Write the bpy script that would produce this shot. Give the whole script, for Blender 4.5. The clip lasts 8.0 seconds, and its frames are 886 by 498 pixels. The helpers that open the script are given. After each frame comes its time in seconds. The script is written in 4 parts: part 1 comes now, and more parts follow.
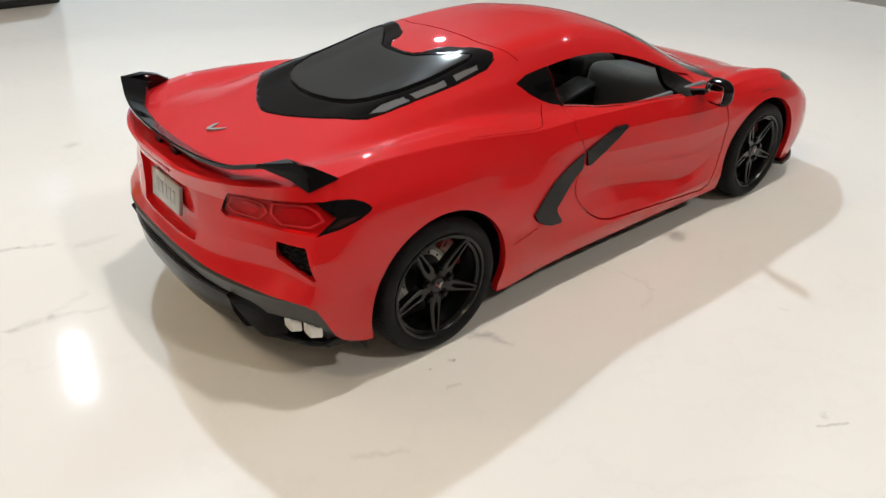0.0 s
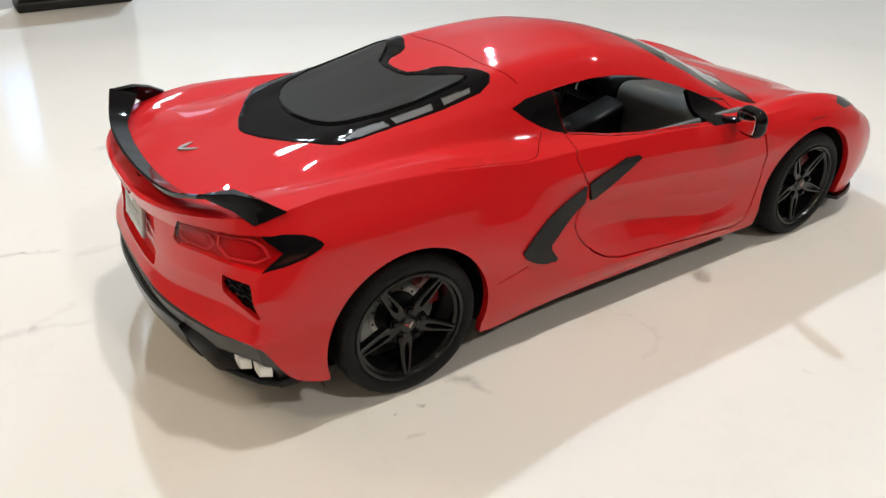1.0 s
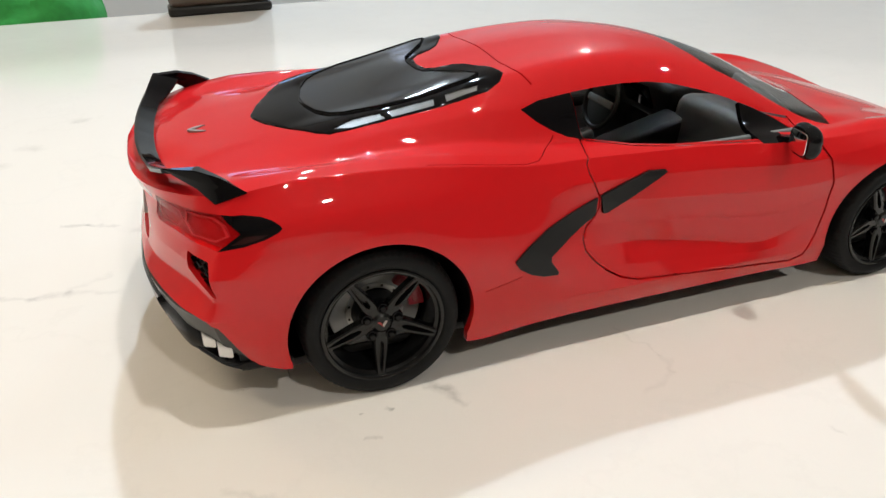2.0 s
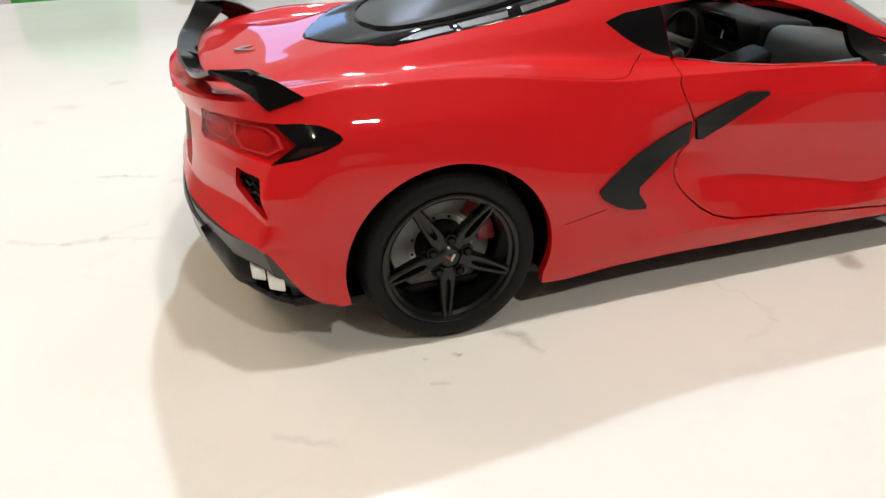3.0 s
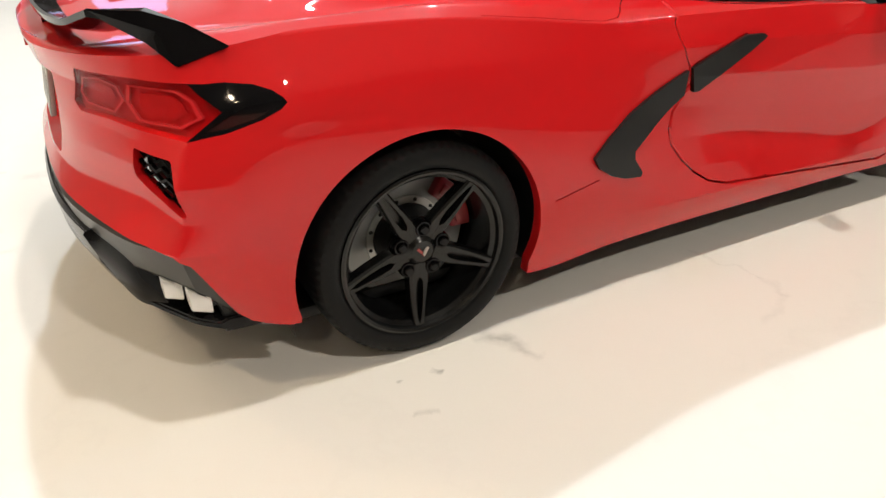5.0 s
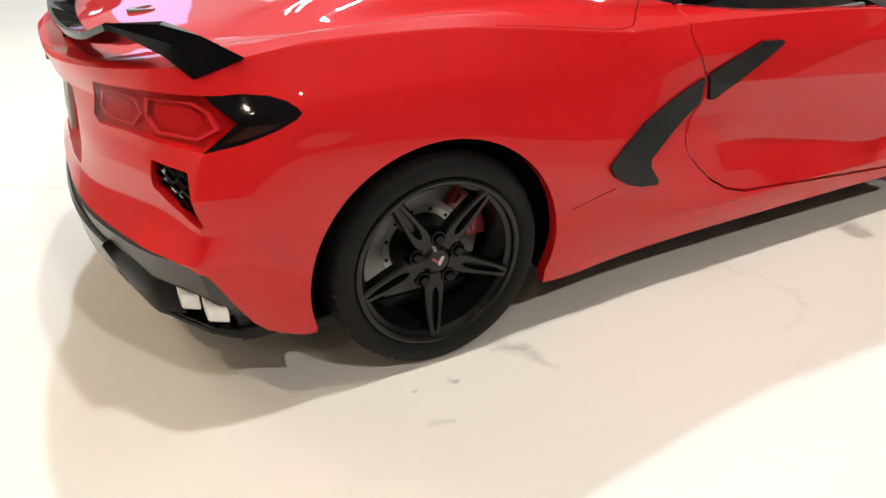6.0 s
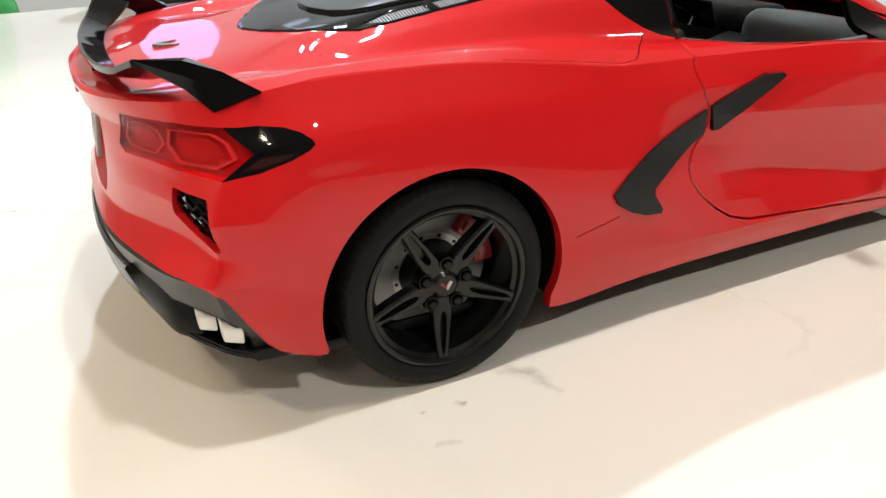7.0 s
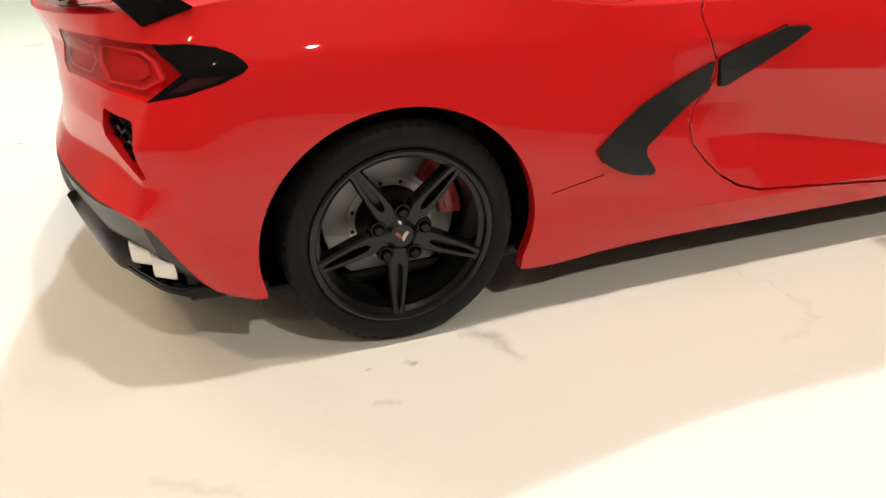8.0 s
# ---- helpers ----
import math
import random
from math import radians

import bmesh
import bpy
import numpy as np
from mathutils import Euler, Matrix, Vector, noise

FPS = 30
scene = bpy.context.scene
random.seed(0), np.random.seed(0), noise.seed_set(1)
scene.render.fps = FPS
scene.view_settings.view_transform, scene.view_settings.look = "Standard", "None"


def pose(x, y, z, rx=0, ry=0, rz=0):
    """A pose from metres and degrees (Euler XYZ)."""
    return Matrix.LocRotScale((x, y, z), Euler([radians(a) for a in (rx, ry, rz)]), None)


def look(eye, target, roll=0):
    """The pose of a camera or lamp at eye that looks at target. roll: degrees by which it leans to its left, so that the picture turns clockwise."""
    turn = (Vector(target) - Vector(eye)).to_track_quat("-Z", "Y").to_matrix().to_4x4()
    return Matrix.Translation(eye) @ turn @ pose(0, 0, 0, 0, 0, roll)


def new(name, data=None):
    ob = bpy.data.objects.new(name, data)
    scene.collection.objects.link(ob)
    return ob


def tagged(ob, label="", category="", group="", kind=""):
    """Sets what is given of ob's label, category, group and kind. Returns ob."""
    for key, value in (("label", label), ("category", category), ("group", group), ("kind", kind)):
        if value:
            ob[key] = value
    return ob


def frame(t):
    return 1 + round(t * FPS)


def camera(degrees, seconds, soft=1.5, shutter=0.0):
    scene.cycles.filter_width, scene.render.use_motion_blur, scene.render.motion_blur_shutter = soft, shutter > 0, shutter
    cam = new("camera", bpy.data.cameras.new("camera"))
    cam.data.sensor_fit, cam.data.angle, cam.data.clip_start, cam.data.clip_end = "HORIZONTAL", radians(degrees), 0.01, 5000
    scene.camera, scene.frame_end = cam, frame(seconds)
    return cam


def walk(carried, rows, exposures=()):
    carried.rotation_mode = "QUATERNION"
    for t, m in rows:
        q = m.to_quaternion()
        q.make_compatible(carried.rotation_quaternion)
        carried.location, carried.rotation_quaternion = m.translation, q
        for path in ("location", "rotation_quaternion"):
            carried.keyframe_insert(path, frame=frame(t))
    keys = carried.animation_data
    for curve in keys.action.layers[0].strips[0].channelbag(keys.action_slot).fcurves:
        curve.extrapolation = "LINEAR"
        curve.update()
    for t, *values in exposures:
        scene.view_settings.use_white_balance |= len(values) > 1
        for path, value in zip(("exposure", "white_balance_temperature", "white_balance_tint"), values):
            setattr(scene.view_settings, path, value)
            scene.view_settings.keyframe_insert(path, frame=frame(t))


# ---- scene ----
cam = camera(61.31, 8.0)
PATH = [
    (0, (-0.10568, -0.17789, 0.12333), (1.0184, 1.1513, -0.8614), 0.82),
    (0.5, (-0.09073, -0.17837, 0.12459), (0.923, 1.2359, -0.8615), 0.17),
    (1, (-0.073, -0.18044, 0.12515), (0.8645, 1.2809, -0.8677), 0.06),
    (1.2, (-0.06736, -0.17841, 0.12539), (0.8187, 1.309, -0.8758), -0.05),
    (2.3, (-0.03063, -0.19805, 0.11153), (0.4815, 1.4949, -0.8221), -0.84),
    (2.5, (-0.03738, -0.19367, 0.10754), (0.4558, 1.4885, -0.8552), -0.54),
    (3, (-0.04177, -0.18225, 0.09389), (0.4778, 1.5083, -0.84), -1.74),
    (3.5, (-0.04449, -0.16598, 0.09041), (0.6166, 1.4949, -0.8065), -3.01),
    (4, (-0.03988, -0.15586, 0.07941), (0.7759, 1.4263, -0.8324), -0.43),
    (4.5, (-0.04168, -0.14973, 0.07607), (0.8249, 1.3831, -0.8724), 1.10),
    (5, (-0.04788, -0.14785, 0.07999), (0.7761, 1.3898, -0.8981), -0.40),
    (6.5, (-0.04717, -0.14868, 0.07994), (0.7298, 1.4471, -0.8418), -1.52),
    (7, (-0.04749, -0.15212, 0.0819), (0.7104, 1.4683, -0.8124), -1.73),
    (7.5, (-0.04609, -0.14967, 0.08023), (0.6518, 1.4886, -0.8303), -1.29),
    (8, (-0.02902, -0.15271, 0.07357), (0.559, 1.5059, -0.8769), -0.49),
]
walk(cam, [(t, look(eye, target, roll)) for t, eye, target, roll in PATH],
     exposures=[(0, 0.0, 6130, 10), (1.2, 0.10, 6110, 10), (2.5, 0.20, 6110, 10), (3.5, 0.37, 6110, 10), (4.5, 0.49, 6280, 10), (5.0, 0.43, 6330, 10), (6.5, 0.48, 6160, 10), (7.5, 0.51, 6300, 10), (8.0, 0.50, 6500, 10)])

from mathutils.bvhtree import BVHTree

# ---- world and light ----
world = bpy.data.worlds.new("world")
scene.world = world
world.use_nodes = True
wbg = world.node_tree.nodes["Background"]
wbg.inputs[0].default_value = (0.9, 0.95, 1.0, 1)
wbg.inputs[1].default_value = 0.6


def downlight(place, power, color, radius=0.032):
    lamp = bpy.data.lights.new("downlight_lamp", "AREA")
    lamp.shape, lamp.size, lamp.energy, lamp.color = "DISK", radius * 2, power, color
    ob = new("downlight_lamp", lamp)
    ob.matrix_world = look(place, (place[0], place[1], 0))
    return ob


CEILING = 1.55
WARM, COOL = (1.0, 0.79, 0.53), (0.82, 0.94, 1.0)
NEUTRAL = (1.0, 0.91, 0.77)
# x -2.30, 1.58 and 1.60 are added fill for tail and far counter
LIGHTS = [(0.33, -0.13, 7.4, NEUTRAL), (0.33, 1.15, 18.5, COOL), (0.39, 2.42, 2.2, COOL), (0.345, 2.16, 2.8, COOL), (0.33, -1.40, 11.0, NEUTRAL), (-0.95, -1.40, 3.0, WARM), (-2.30, -0.13, 7.0, WARM),
          (-0.95, -0.13, 6.4, WARM), (-0.95, 1.15, 7.0, WARM), (-0.95, 2.42, 8.0, WARM), (1.58, 2.30, 20.0, COOL), (1.60, -0.13, 5.0, COOL)]
# the y -1.40 pair is assumed from the row spacing and fills the flank
for lx, ly, power, color in LIGHTS:
    downlight((lx, ly, CEILING - 0.012), power, color)

# ---- materials ----


def nodes_of(name):
    m = bpy.data.materials.new(name)
    m.use_nodes = True
    nt = m.node_tree
    return m, nt, nt.nodes["Principled BSDF"]


def plain(name, color, rough=0.5, metal=0.0, coat=0.0, vary=0.06, scale=900.0, bump=0.0, spec=0.5):
    """A surface with a little unevenness in colour and gloss, at two scales."""
    m, nt, b = nodes_of(name)
    tc = nt.nodes.new("ShaderNodeTexCoord")
    n1 = nt.nodes.new("ShaderNodeTexNoise")
    n1.inputs["Scale"].default_value = scale
    n1.inputs["Detail"].default_value = 6
    nt.links.new(tc.outputs["Object"], n1.inputs["Vector"])
    mix = nt.nodes.new("ShaderNodeMix")
    mix.data_type = "RGBA"
    mix.inputs["A"].default_value = (*[c * (1 - vary) for c in color], 1)
    mix.inputs["B"].default_value = (*[min(1, c * (1 + vary)) for c in color], 1)
    nt.links.new(n1.outputs["Fac"], mix.inputs["Factor"])
    nt.links.new(mix.outputs["Result"], b.inputs["Base Color"])
    n2 = nt.nodes.new("ShaderNodeTexNoise")
    n2.inputs["Scale"].default_value = scale * 0.12
    nt.links.new(tc.outputs["Object"], n2.inputs["Vector"])
    mr = nt.nodes.new("ShaderNodeMapRange")
    mr.inputs["To Min"].default_value = max(0.0, rough * 0.8)
    mr.inputs["To Max"].default_value = min(1.0, rough * 1.25)
    nt.links.new(n2.outputs["Fac"], mr.inputs["Value"])
    nt.links.new(mr.outputs["Result"], b.inputs["Roughness"])
    b.inputs["Metallic"].default_value = metal
    b.inputs["Specular IOR Level"].default_value = spec
    b.inputs["Coat Weight"].default_value = coat
    b.inputs["Coat Roughness"].default_value = 0.02
    if bump:
        bp = nt.nodes.new("ShaderNodeBump")
        bp.inputs["Strength"].default_value = bump
        bp.inputs["Distance"].default_value = 0.0003
        nt.links.new(n1.outputs["Fac"], bp.inputs["Height"])
        nt.links.new(bp.outputs["Normal"], b.inputs["Normal"])
    return m


RED = plain("red_gloss_paint", (0.61, 0.0090, 0.0120), 0.45, coat=0.85, vary=0.03, scale=300, spec=0.05)
BLACK = plain("gloss_black", (0.004, 0.004, 0.005), 0.05, spec=0.22)
UNDER_BLACK = plain("semi_gloss_black", (0.004, 0.004, 0.0045), 0.12, spec=0.09)
SATIN = plain("satin_black", (0.010, 0.0105, 0.011), 0.4, spec=0.3)
RUBBER = plain("black_rubber", (0.006, 0.0065, 0.007), 0.6, bump=0.1, spec=0.2)
GREY = plain("dark_grey_plastic", (0.036, 0.037, 0.036), 0.38)
RIM = plain("black_wheel_lacquer", (0.006, 0.0065, 0.007), 0.24, spec=0.42)
SMOKED = plain("smoked_glass", (0.024, 0.026, 0.028), 0.12, spec=0.9)
PLATE = plain("plate_grey", (0.37, 0.37, 0.355), 0.25)
PLATE_BAR = plain("plate_bar_grey", (0.32, 0.32, 0.31), 0.25)
LAMP_DARK = plain("lamp_dark_red", (0.42, 0.014, 0.02), 0.15, coat=0.5)
LAMP_BRIGHT = plain("lamp_bright_red", (0.62, 0.07, 0.08), 0.2, coat=0.5)
MARKER_RED = plain("smoked_red", (0.035, 0.008, 0.009), 0.12, coat=0.6)
# the mesh's bright reflection is put into this pale grey
GRILLE_GREY = plain("grille_grey", (0.30, 0.30, 0.30), 0.4, metal=0.6)
SILVER = plain("silver_badge", (0.30, 0.29, 0.28), 0.35, metal=0.3)
BADGE_SILVER = plain("badge_silver", (0.5, 0.46, 0.42), 0.35, metal=0.5)
BADGE_RED = plain("badge_red", (0.4, 0.06, 0.06), 0.35)
CHROME = plain("chrome", (0.85, 0.84, 0.82), 0.08, metal=1.0)
TIP_SILVER = plain("bright_silver_paint", (0.82, 0.81, 0.79), 0.3, metal=0.35)
DISC = plain("brushed_disc", (0.26, 0.265, 0.26), 0.42, metal=0.5)
DISC_RING = plain("disc_ring", (0.48, 0.48, 0.46), 0.35, metal=0.6)
CALLIPER = plain("red_calliper", (0.26, 0.012, 0.02), 0.3, coat=0.5)
CABIN = plain("cabin_grey", (0.17, 0.19, 0.20), 0.3)


def glassy(name, color, rough=0.02, coat=1.0):
    m, nt, b = nodes_of(name)
    b.inputs["Base Color"].default_value = (*color, 1)
    b.inputs["Roughness"].default_value = rough
    b.inputs["Transmission Weight"].default_value = 1.0
    b.inputs["IOR"].default_value = 1.1
    b.inputs["Coat Weight"].default_value = coat
    return m


CLEAR = glassy("clear_glass", (0.75, 0.78, 0.78))
LAMP_COVER = glassy("red_lens", (0.90, 0.15, 0.17), coat=0.12)

def quartz():
    """Polished white quartz with faint clouds, hair veins and a few grey marks."""
    m, nt, b = nodes_of("white_quartz")
    N, L = nt.nodes.new, nt.links.new

    def math_node(op, x, y=None, clamp=False):
        n = N("ShaderNodeMath")
        n.operation, n.use_clamp = op, clamp
        for i, v in enumerate((x, y)):
            if v is None:
                continue
            if isinstance(v, (int, float)):
                n.inputs[i].default_value = v
            else:
                L(v, n.inputs[i])
        return n.outputs[0]

    def vec_node(op, x, y=None):
        n = N("ShaderNodeVectorMath")
        n.operation = op
        for i, v in enumerate((x, y)):
            if v is None:
                continue
            if isinstance(v, tuple):
                n.inputs[i].default_value = v
            else:
                L(v, n.inputs[i])
        return n

    tc = N("ShaderNodeTexCoord").outputs["Object"]

    def noise_at(scale, detail=5, rough=0.55):
        n = N("ShaderNodeTexNoise")
        n.inputs["Scale"].default_value, n.inputs["Detail"].default_value, n.inputs["Roughness"].default_value = scale, detail, rough
        L(tc, n.inputs["Vector"])
        return n

    shake = vec_node("SCALE", vec_node("SUBTRACT", noise_at(160, 4).outputs["Color"], (0.5, 0.5, 0.5)).outputs[0])
    shake.inputs["Scale"].default_value = 0.007
    at = vec_node("ADD", tc, shake.outputs[0]).outputs[0]
    flat = vec_node("MULTIPLY", at, (1, 1, 0)).outputs[0]
    patch = noise_at(260, 4)
    total = None
    # a line of marks: from, to (mm), half width (mm), darkness
    MARKS = [((-83, 79), (-74, 77.5), 0.9, 0.38), ((-74, 77.5), (-65, 73), 0.7, 0.26), ((-59, 66), (-47, 65), 1.2, 0.16), ((-103, 35), (-88, 27.5), 0.8, 0.2),
             ((-88, 27.5), (-77, 27.5), 1.1, 0.24), ((-77, 27.5), (-63, 23), 1.0, 0.18), ((-77, 30), (-66, 35), 0.9, 0.12), ((11.6, -53.6), (14.6, -60.2), 1.2, 0.34), ((9.6, -55.2), (14.8, -56.6), 0.8, 0.28),
             ((14, -60), (16.5, -63), 0.7, 0.25), ((-1.8, -58.6), (-1.2, -59.2), 0.55, 0.75), ((-8, -58), (-7.6, -58), 0.35, 0.5), ((-33, -39), (-32.4, -39.2), 0.5, 0.5), ((66, -48), (67.4, -55), 0.25, 0.13), ((67.4, -55), (71, -64), 0.25, 0.13),
             ((71, -64), (69, -71), 0.5, 0.12), ((69, -71), (59, -75), 0.8, 0.1), ((50, -133), (57, -137), 0.5, 0.5), ((55, -132), (55.8, -132), 0.6, 0.3), ((-34.5, 160), (-32, 161.5), 2.2, 0.25), ((-86, 208), (-83, 209), 2.6, 0.25),
             ((-107, 175), (-100, 172), 2.6, 0.18), ((-113, 154), (-112, 153), 2.6, 0.18), ((-40, -72), (-30, -77.5), 0.7, 0.2), ((-9, -66), (-6, -68), 0.4, 0.3), ((90, -102), (91, -103), 0.5, 0.2)]
    for (ax, ay), (bx, by), half_w, dark in MARKS:
        a, d = Vector((ax, ay, 0)) * 0.001, Vector((bx - ax, by - ay, 0)) * 0.001
        rel = vec_node("SUBTRACT", flat, tuple(a)).outputs[0]
        t = math_node("DIVIDE", vec_node("DOT_PRODUCT", rel, tuple(d)).outputs["Value"], max(d.length_squared, 1e-9), True)
        along = vec_node("SCALE", tuple(d))
        L(t, along.inputs["Scale"])
        off = vec_node("LENGTH", vec_node("SUBTRACT", rel, along.outputs[0]).outputs[0]).outputs["Value"]
        fac = math_node("SUBTRACT", 1.0, math_node("DIVIDE", off, half_w * 0.001 * 2.0), True)
        fac = math_node("MULTIPLY", fac, dark)
        total = fac if total is None else math_node("ADD", total, fac)
    total = math_node("MULTIPLY", total, math_node("ADD", math_node("MULTIPLY", patch.outputs["Fac"], 1.6), -0.1, True))
    # faint hair veins over the slab
    ridge = math_node("ABSOLUTE", math_node("SUBTRACT", noise_at(9, 7, 0.6).outputs["Fac"], 0.5))
    vein = math_node("SUBTRACT", 1.0, math_node("DIVIDE", ridge, 0.012), True)
    vein = math_node("MULTIPLY", math_node("MULTIPLY", vein, noise_at(14, 3).outputs["Fac"]), 0.05)
    cloud = math_node("MULTIPLY", noise_at(22, 5).outputs["Fac"], 0.05)
    speck = math_node("MULTIPLY", noise_at(2600, 2).outputs["Fac"], 0.03)
    fac = math_node("ADD", math_node("ADD", total, vein), math_node("ADD", cloud, speck), True)
    mix = N("ShaderNodeMix")
    mix.data_type = "RGBA"
    mix.inputs["A"].default_value = (0.80, 0.783, 0.755, 1)
    mix.inputs["B"].default_value = (0.20, 0.20, 0.20, 1)
    L(fac, mix.inputs["Factor"])
    L(mix.outputs["Result"], b.inputs["Base Color"])
    b.inputs["Specular IOR Level"].default_value = 0.11
    rough = N("ShaderNodeMapRange")
    rough.inputs["To Min"].default_value, rough.inputs["To Max"].default_value = 0.09, 0.14
    L(noise_at(40, 4).outputs["Fac"], rough.inputs["Value"])
    L(rough.outputs["Result"], b.inputs["Roughness"])
    return m


QUARTZ = quartz()
WHITE = plain("white_wall_paint", (0.8, 0.79, 0.77), 0.8, scale=6)

WALL = plain("beige_wall_paint", (0.62, 0.59, 0.55), 0.8, scale=6)
# unseen south wall, kept dark so the upper flank reflects less
WALL_DARK = plain("dark_brown_unseen_wall", (0.27, 0.23, 0.185), 0.7, scale=6)
WALL_BLUE = plain("blue_grey_wall_paint", (0.76, 0.79, 0.80), 0.8, scale=6)
FLOOR_WOOD = plain("brown_floor_wood", (0.22, 0.15, 0.10), 0.45, scale=12, vary=0.25)
def glow(name, color, strength):
    m, nt, b = nodes_of(name)
    b.inputs["Base Color"].default_value = (0, 0, 0, 1)
    b.inputs["Emission Color"].default_value = (*color, 1)
    b.inputs["Emission Strength"].default_value = strength
    return m


BROWN = plain("brown_glaze", (0.085, 0.06, 0.045), 0.35, scale=60, vary=0.2)
GREEN = plain("green_fabric", (0.03, 0.28, 0.05), 0.85, scale=200, vary=0.25, bump=0.4)
SKY_GLOW = glow("sky_glow", (0.42, 0.62, 1.0), 1.9)
# glow level set for the counter streak and the hatch-glass reflection
PALE_GLOW = glow("pale_glow", (0.75, 0.83, 1.0), 1.8)

# ---- mesh helpers (millimetres in, metres out) ----
MM = 0.001


def part(name, bm, material, parent=None, label="", smooth=30.0):
    """Links a bmesh in millimetres as one mesh object."""
    me = bpy.data.meshes.new(name)
    bm.normal_update()
    for f in bm.faces:
        f.smooth = smooth > 0
    for e in bm.edges:
        if len(e.link_faces) == 2 and e.calc_face_angle(0) > radians(smooth):
            e.smooth = False
    for v in bm.verts:
        v.co = v.co * MM
    bm.to_mesh(me)
    bm.free()
    me.materials.append(material)
    ob = new(name, me)
    ob.parent = parent
    if label:
        ob["label"] = label
    return ob


def tangents(xs, ys):
    """Slopes of a smooth curve through the knots, flattened where it would overshoot."""
    d = np.diff(ys, axis=0) / np.diff(xs)[:, None]
    h = np.diff(xs)[:, None]
    m = np.empty_like(ys)
    m[1:-1] = (d[:-1] * h[1:] + d[1:] * h[:-1]) / (h[1:] + h[:-1])
    m[0], m[-1] = d[0], d[-1]
    return m


def curve_at(xs, ys, q):
    """The smooth curve through the knots (xs, ys), at q."""
    xs, ys, q = np.asarray(xs, float), np.asarray(ys, float), np.asarray(q, float)
    flat = ys.ndim == 1
    if flat:
        ys = ys[:, None]
    m = tangents(xs, ys)
    i = np.clip(np.searchsorted(xs, q, "right") - 1, 0, len(xs) - 2)
    h = xs[i + 1] - xs[i]
    u = np.clip((q - xs[i]) / h, 0, 1)[:, None]
    h = h[:, None]
    r = (ys[i] * (2 * u**3 - 3 * u**2 + 1) + m[i] * h * (u**3 - 2 * u**2 + u)
         + ys[i + 1] * (-2 * u**3 + 3 * u**2) + m[i + 1] * h * (u**3 - u**2))
    return r[:, 0] if flat else r


def by_x(knots):
    """A function of x from knots (x, value, ...)."""
    k = np.array(knots, float)
    return lambda x: curve_at(k[:, 0], k[:, 1:], np.atleast_1d(x))


# ---- the model car's body: stations from the tail's middle round the corner to the nose ----
# each station runs from the sill up to the shoulder crease; (x, half width, height) or x with (half width, height)
TAIL = [
    [(-45, 0, 13), (-50.2, 0, 21), (-51.6, 0, 29.2), (-49.6, 0, 33.2), (-48.6, 0, 37.6), (-48.4, 0, 43), (-48.8, 0, 47.6), (-50.0, 0, 52.1)],
    [(-45, 12, 13), (-50.0, 12, 21), (-51.3, 12, 29.2), (-49.3, 12, 33.2), (-48.3, 12, 37.6), (-48.1, 12, 43), (-48.4, 12, 47.6), (-49.6, 12, 52.2)],
    [(-43.3, 24, 13), (-48.4, 24, 21), (-50.3, 24, 29.4), (-47.2, 24, 33.4), (-46.5, 24, 38.5), (-45.8, 24, 43), (-45.4, 24, 48), (-47.3, 24, 52.7)],
    [(-40, 36, 13), (-44.7, 36, 21), (-46.9, 36.3, 29.2), (-43.1, 35.7, 34.4), (-42.7, 36, 39.5), (-41.7, 36, 43), (-40.8, 36, 48), (-41.6, 36, 53.6)],
    [(-35.5, 43.5, 13), (-40.5, 44, 21), (-42.8, 45.3, 28.8), (-39.3, 44.4, 34.6), (-39.0, 45, 39.5), (-37.9, 44.5, 43), (-36.5, 44, 48), (-34.8, 43.3, 54.4)],
    [(-31, 48.5, 13), (-36.3, 50, 21), (-37.9, 51.3, 28.4), (-36.2, 50.7, 32.8), (-36.2, 50.7, 38), (-34, 49.8, 43), (-31.5, 48.6, 48), (-28, 46.7, 55)],
    [(-26, 51.5, 13), (-29, 52.6, 21), (-30, 53.1, 28), (-30, 53.1, 33), (-29, 52.8, 38), (-27, 52.2, 43), (-25, 51.0, 48.5), (-21.5, 46.9, 55.8)],
]
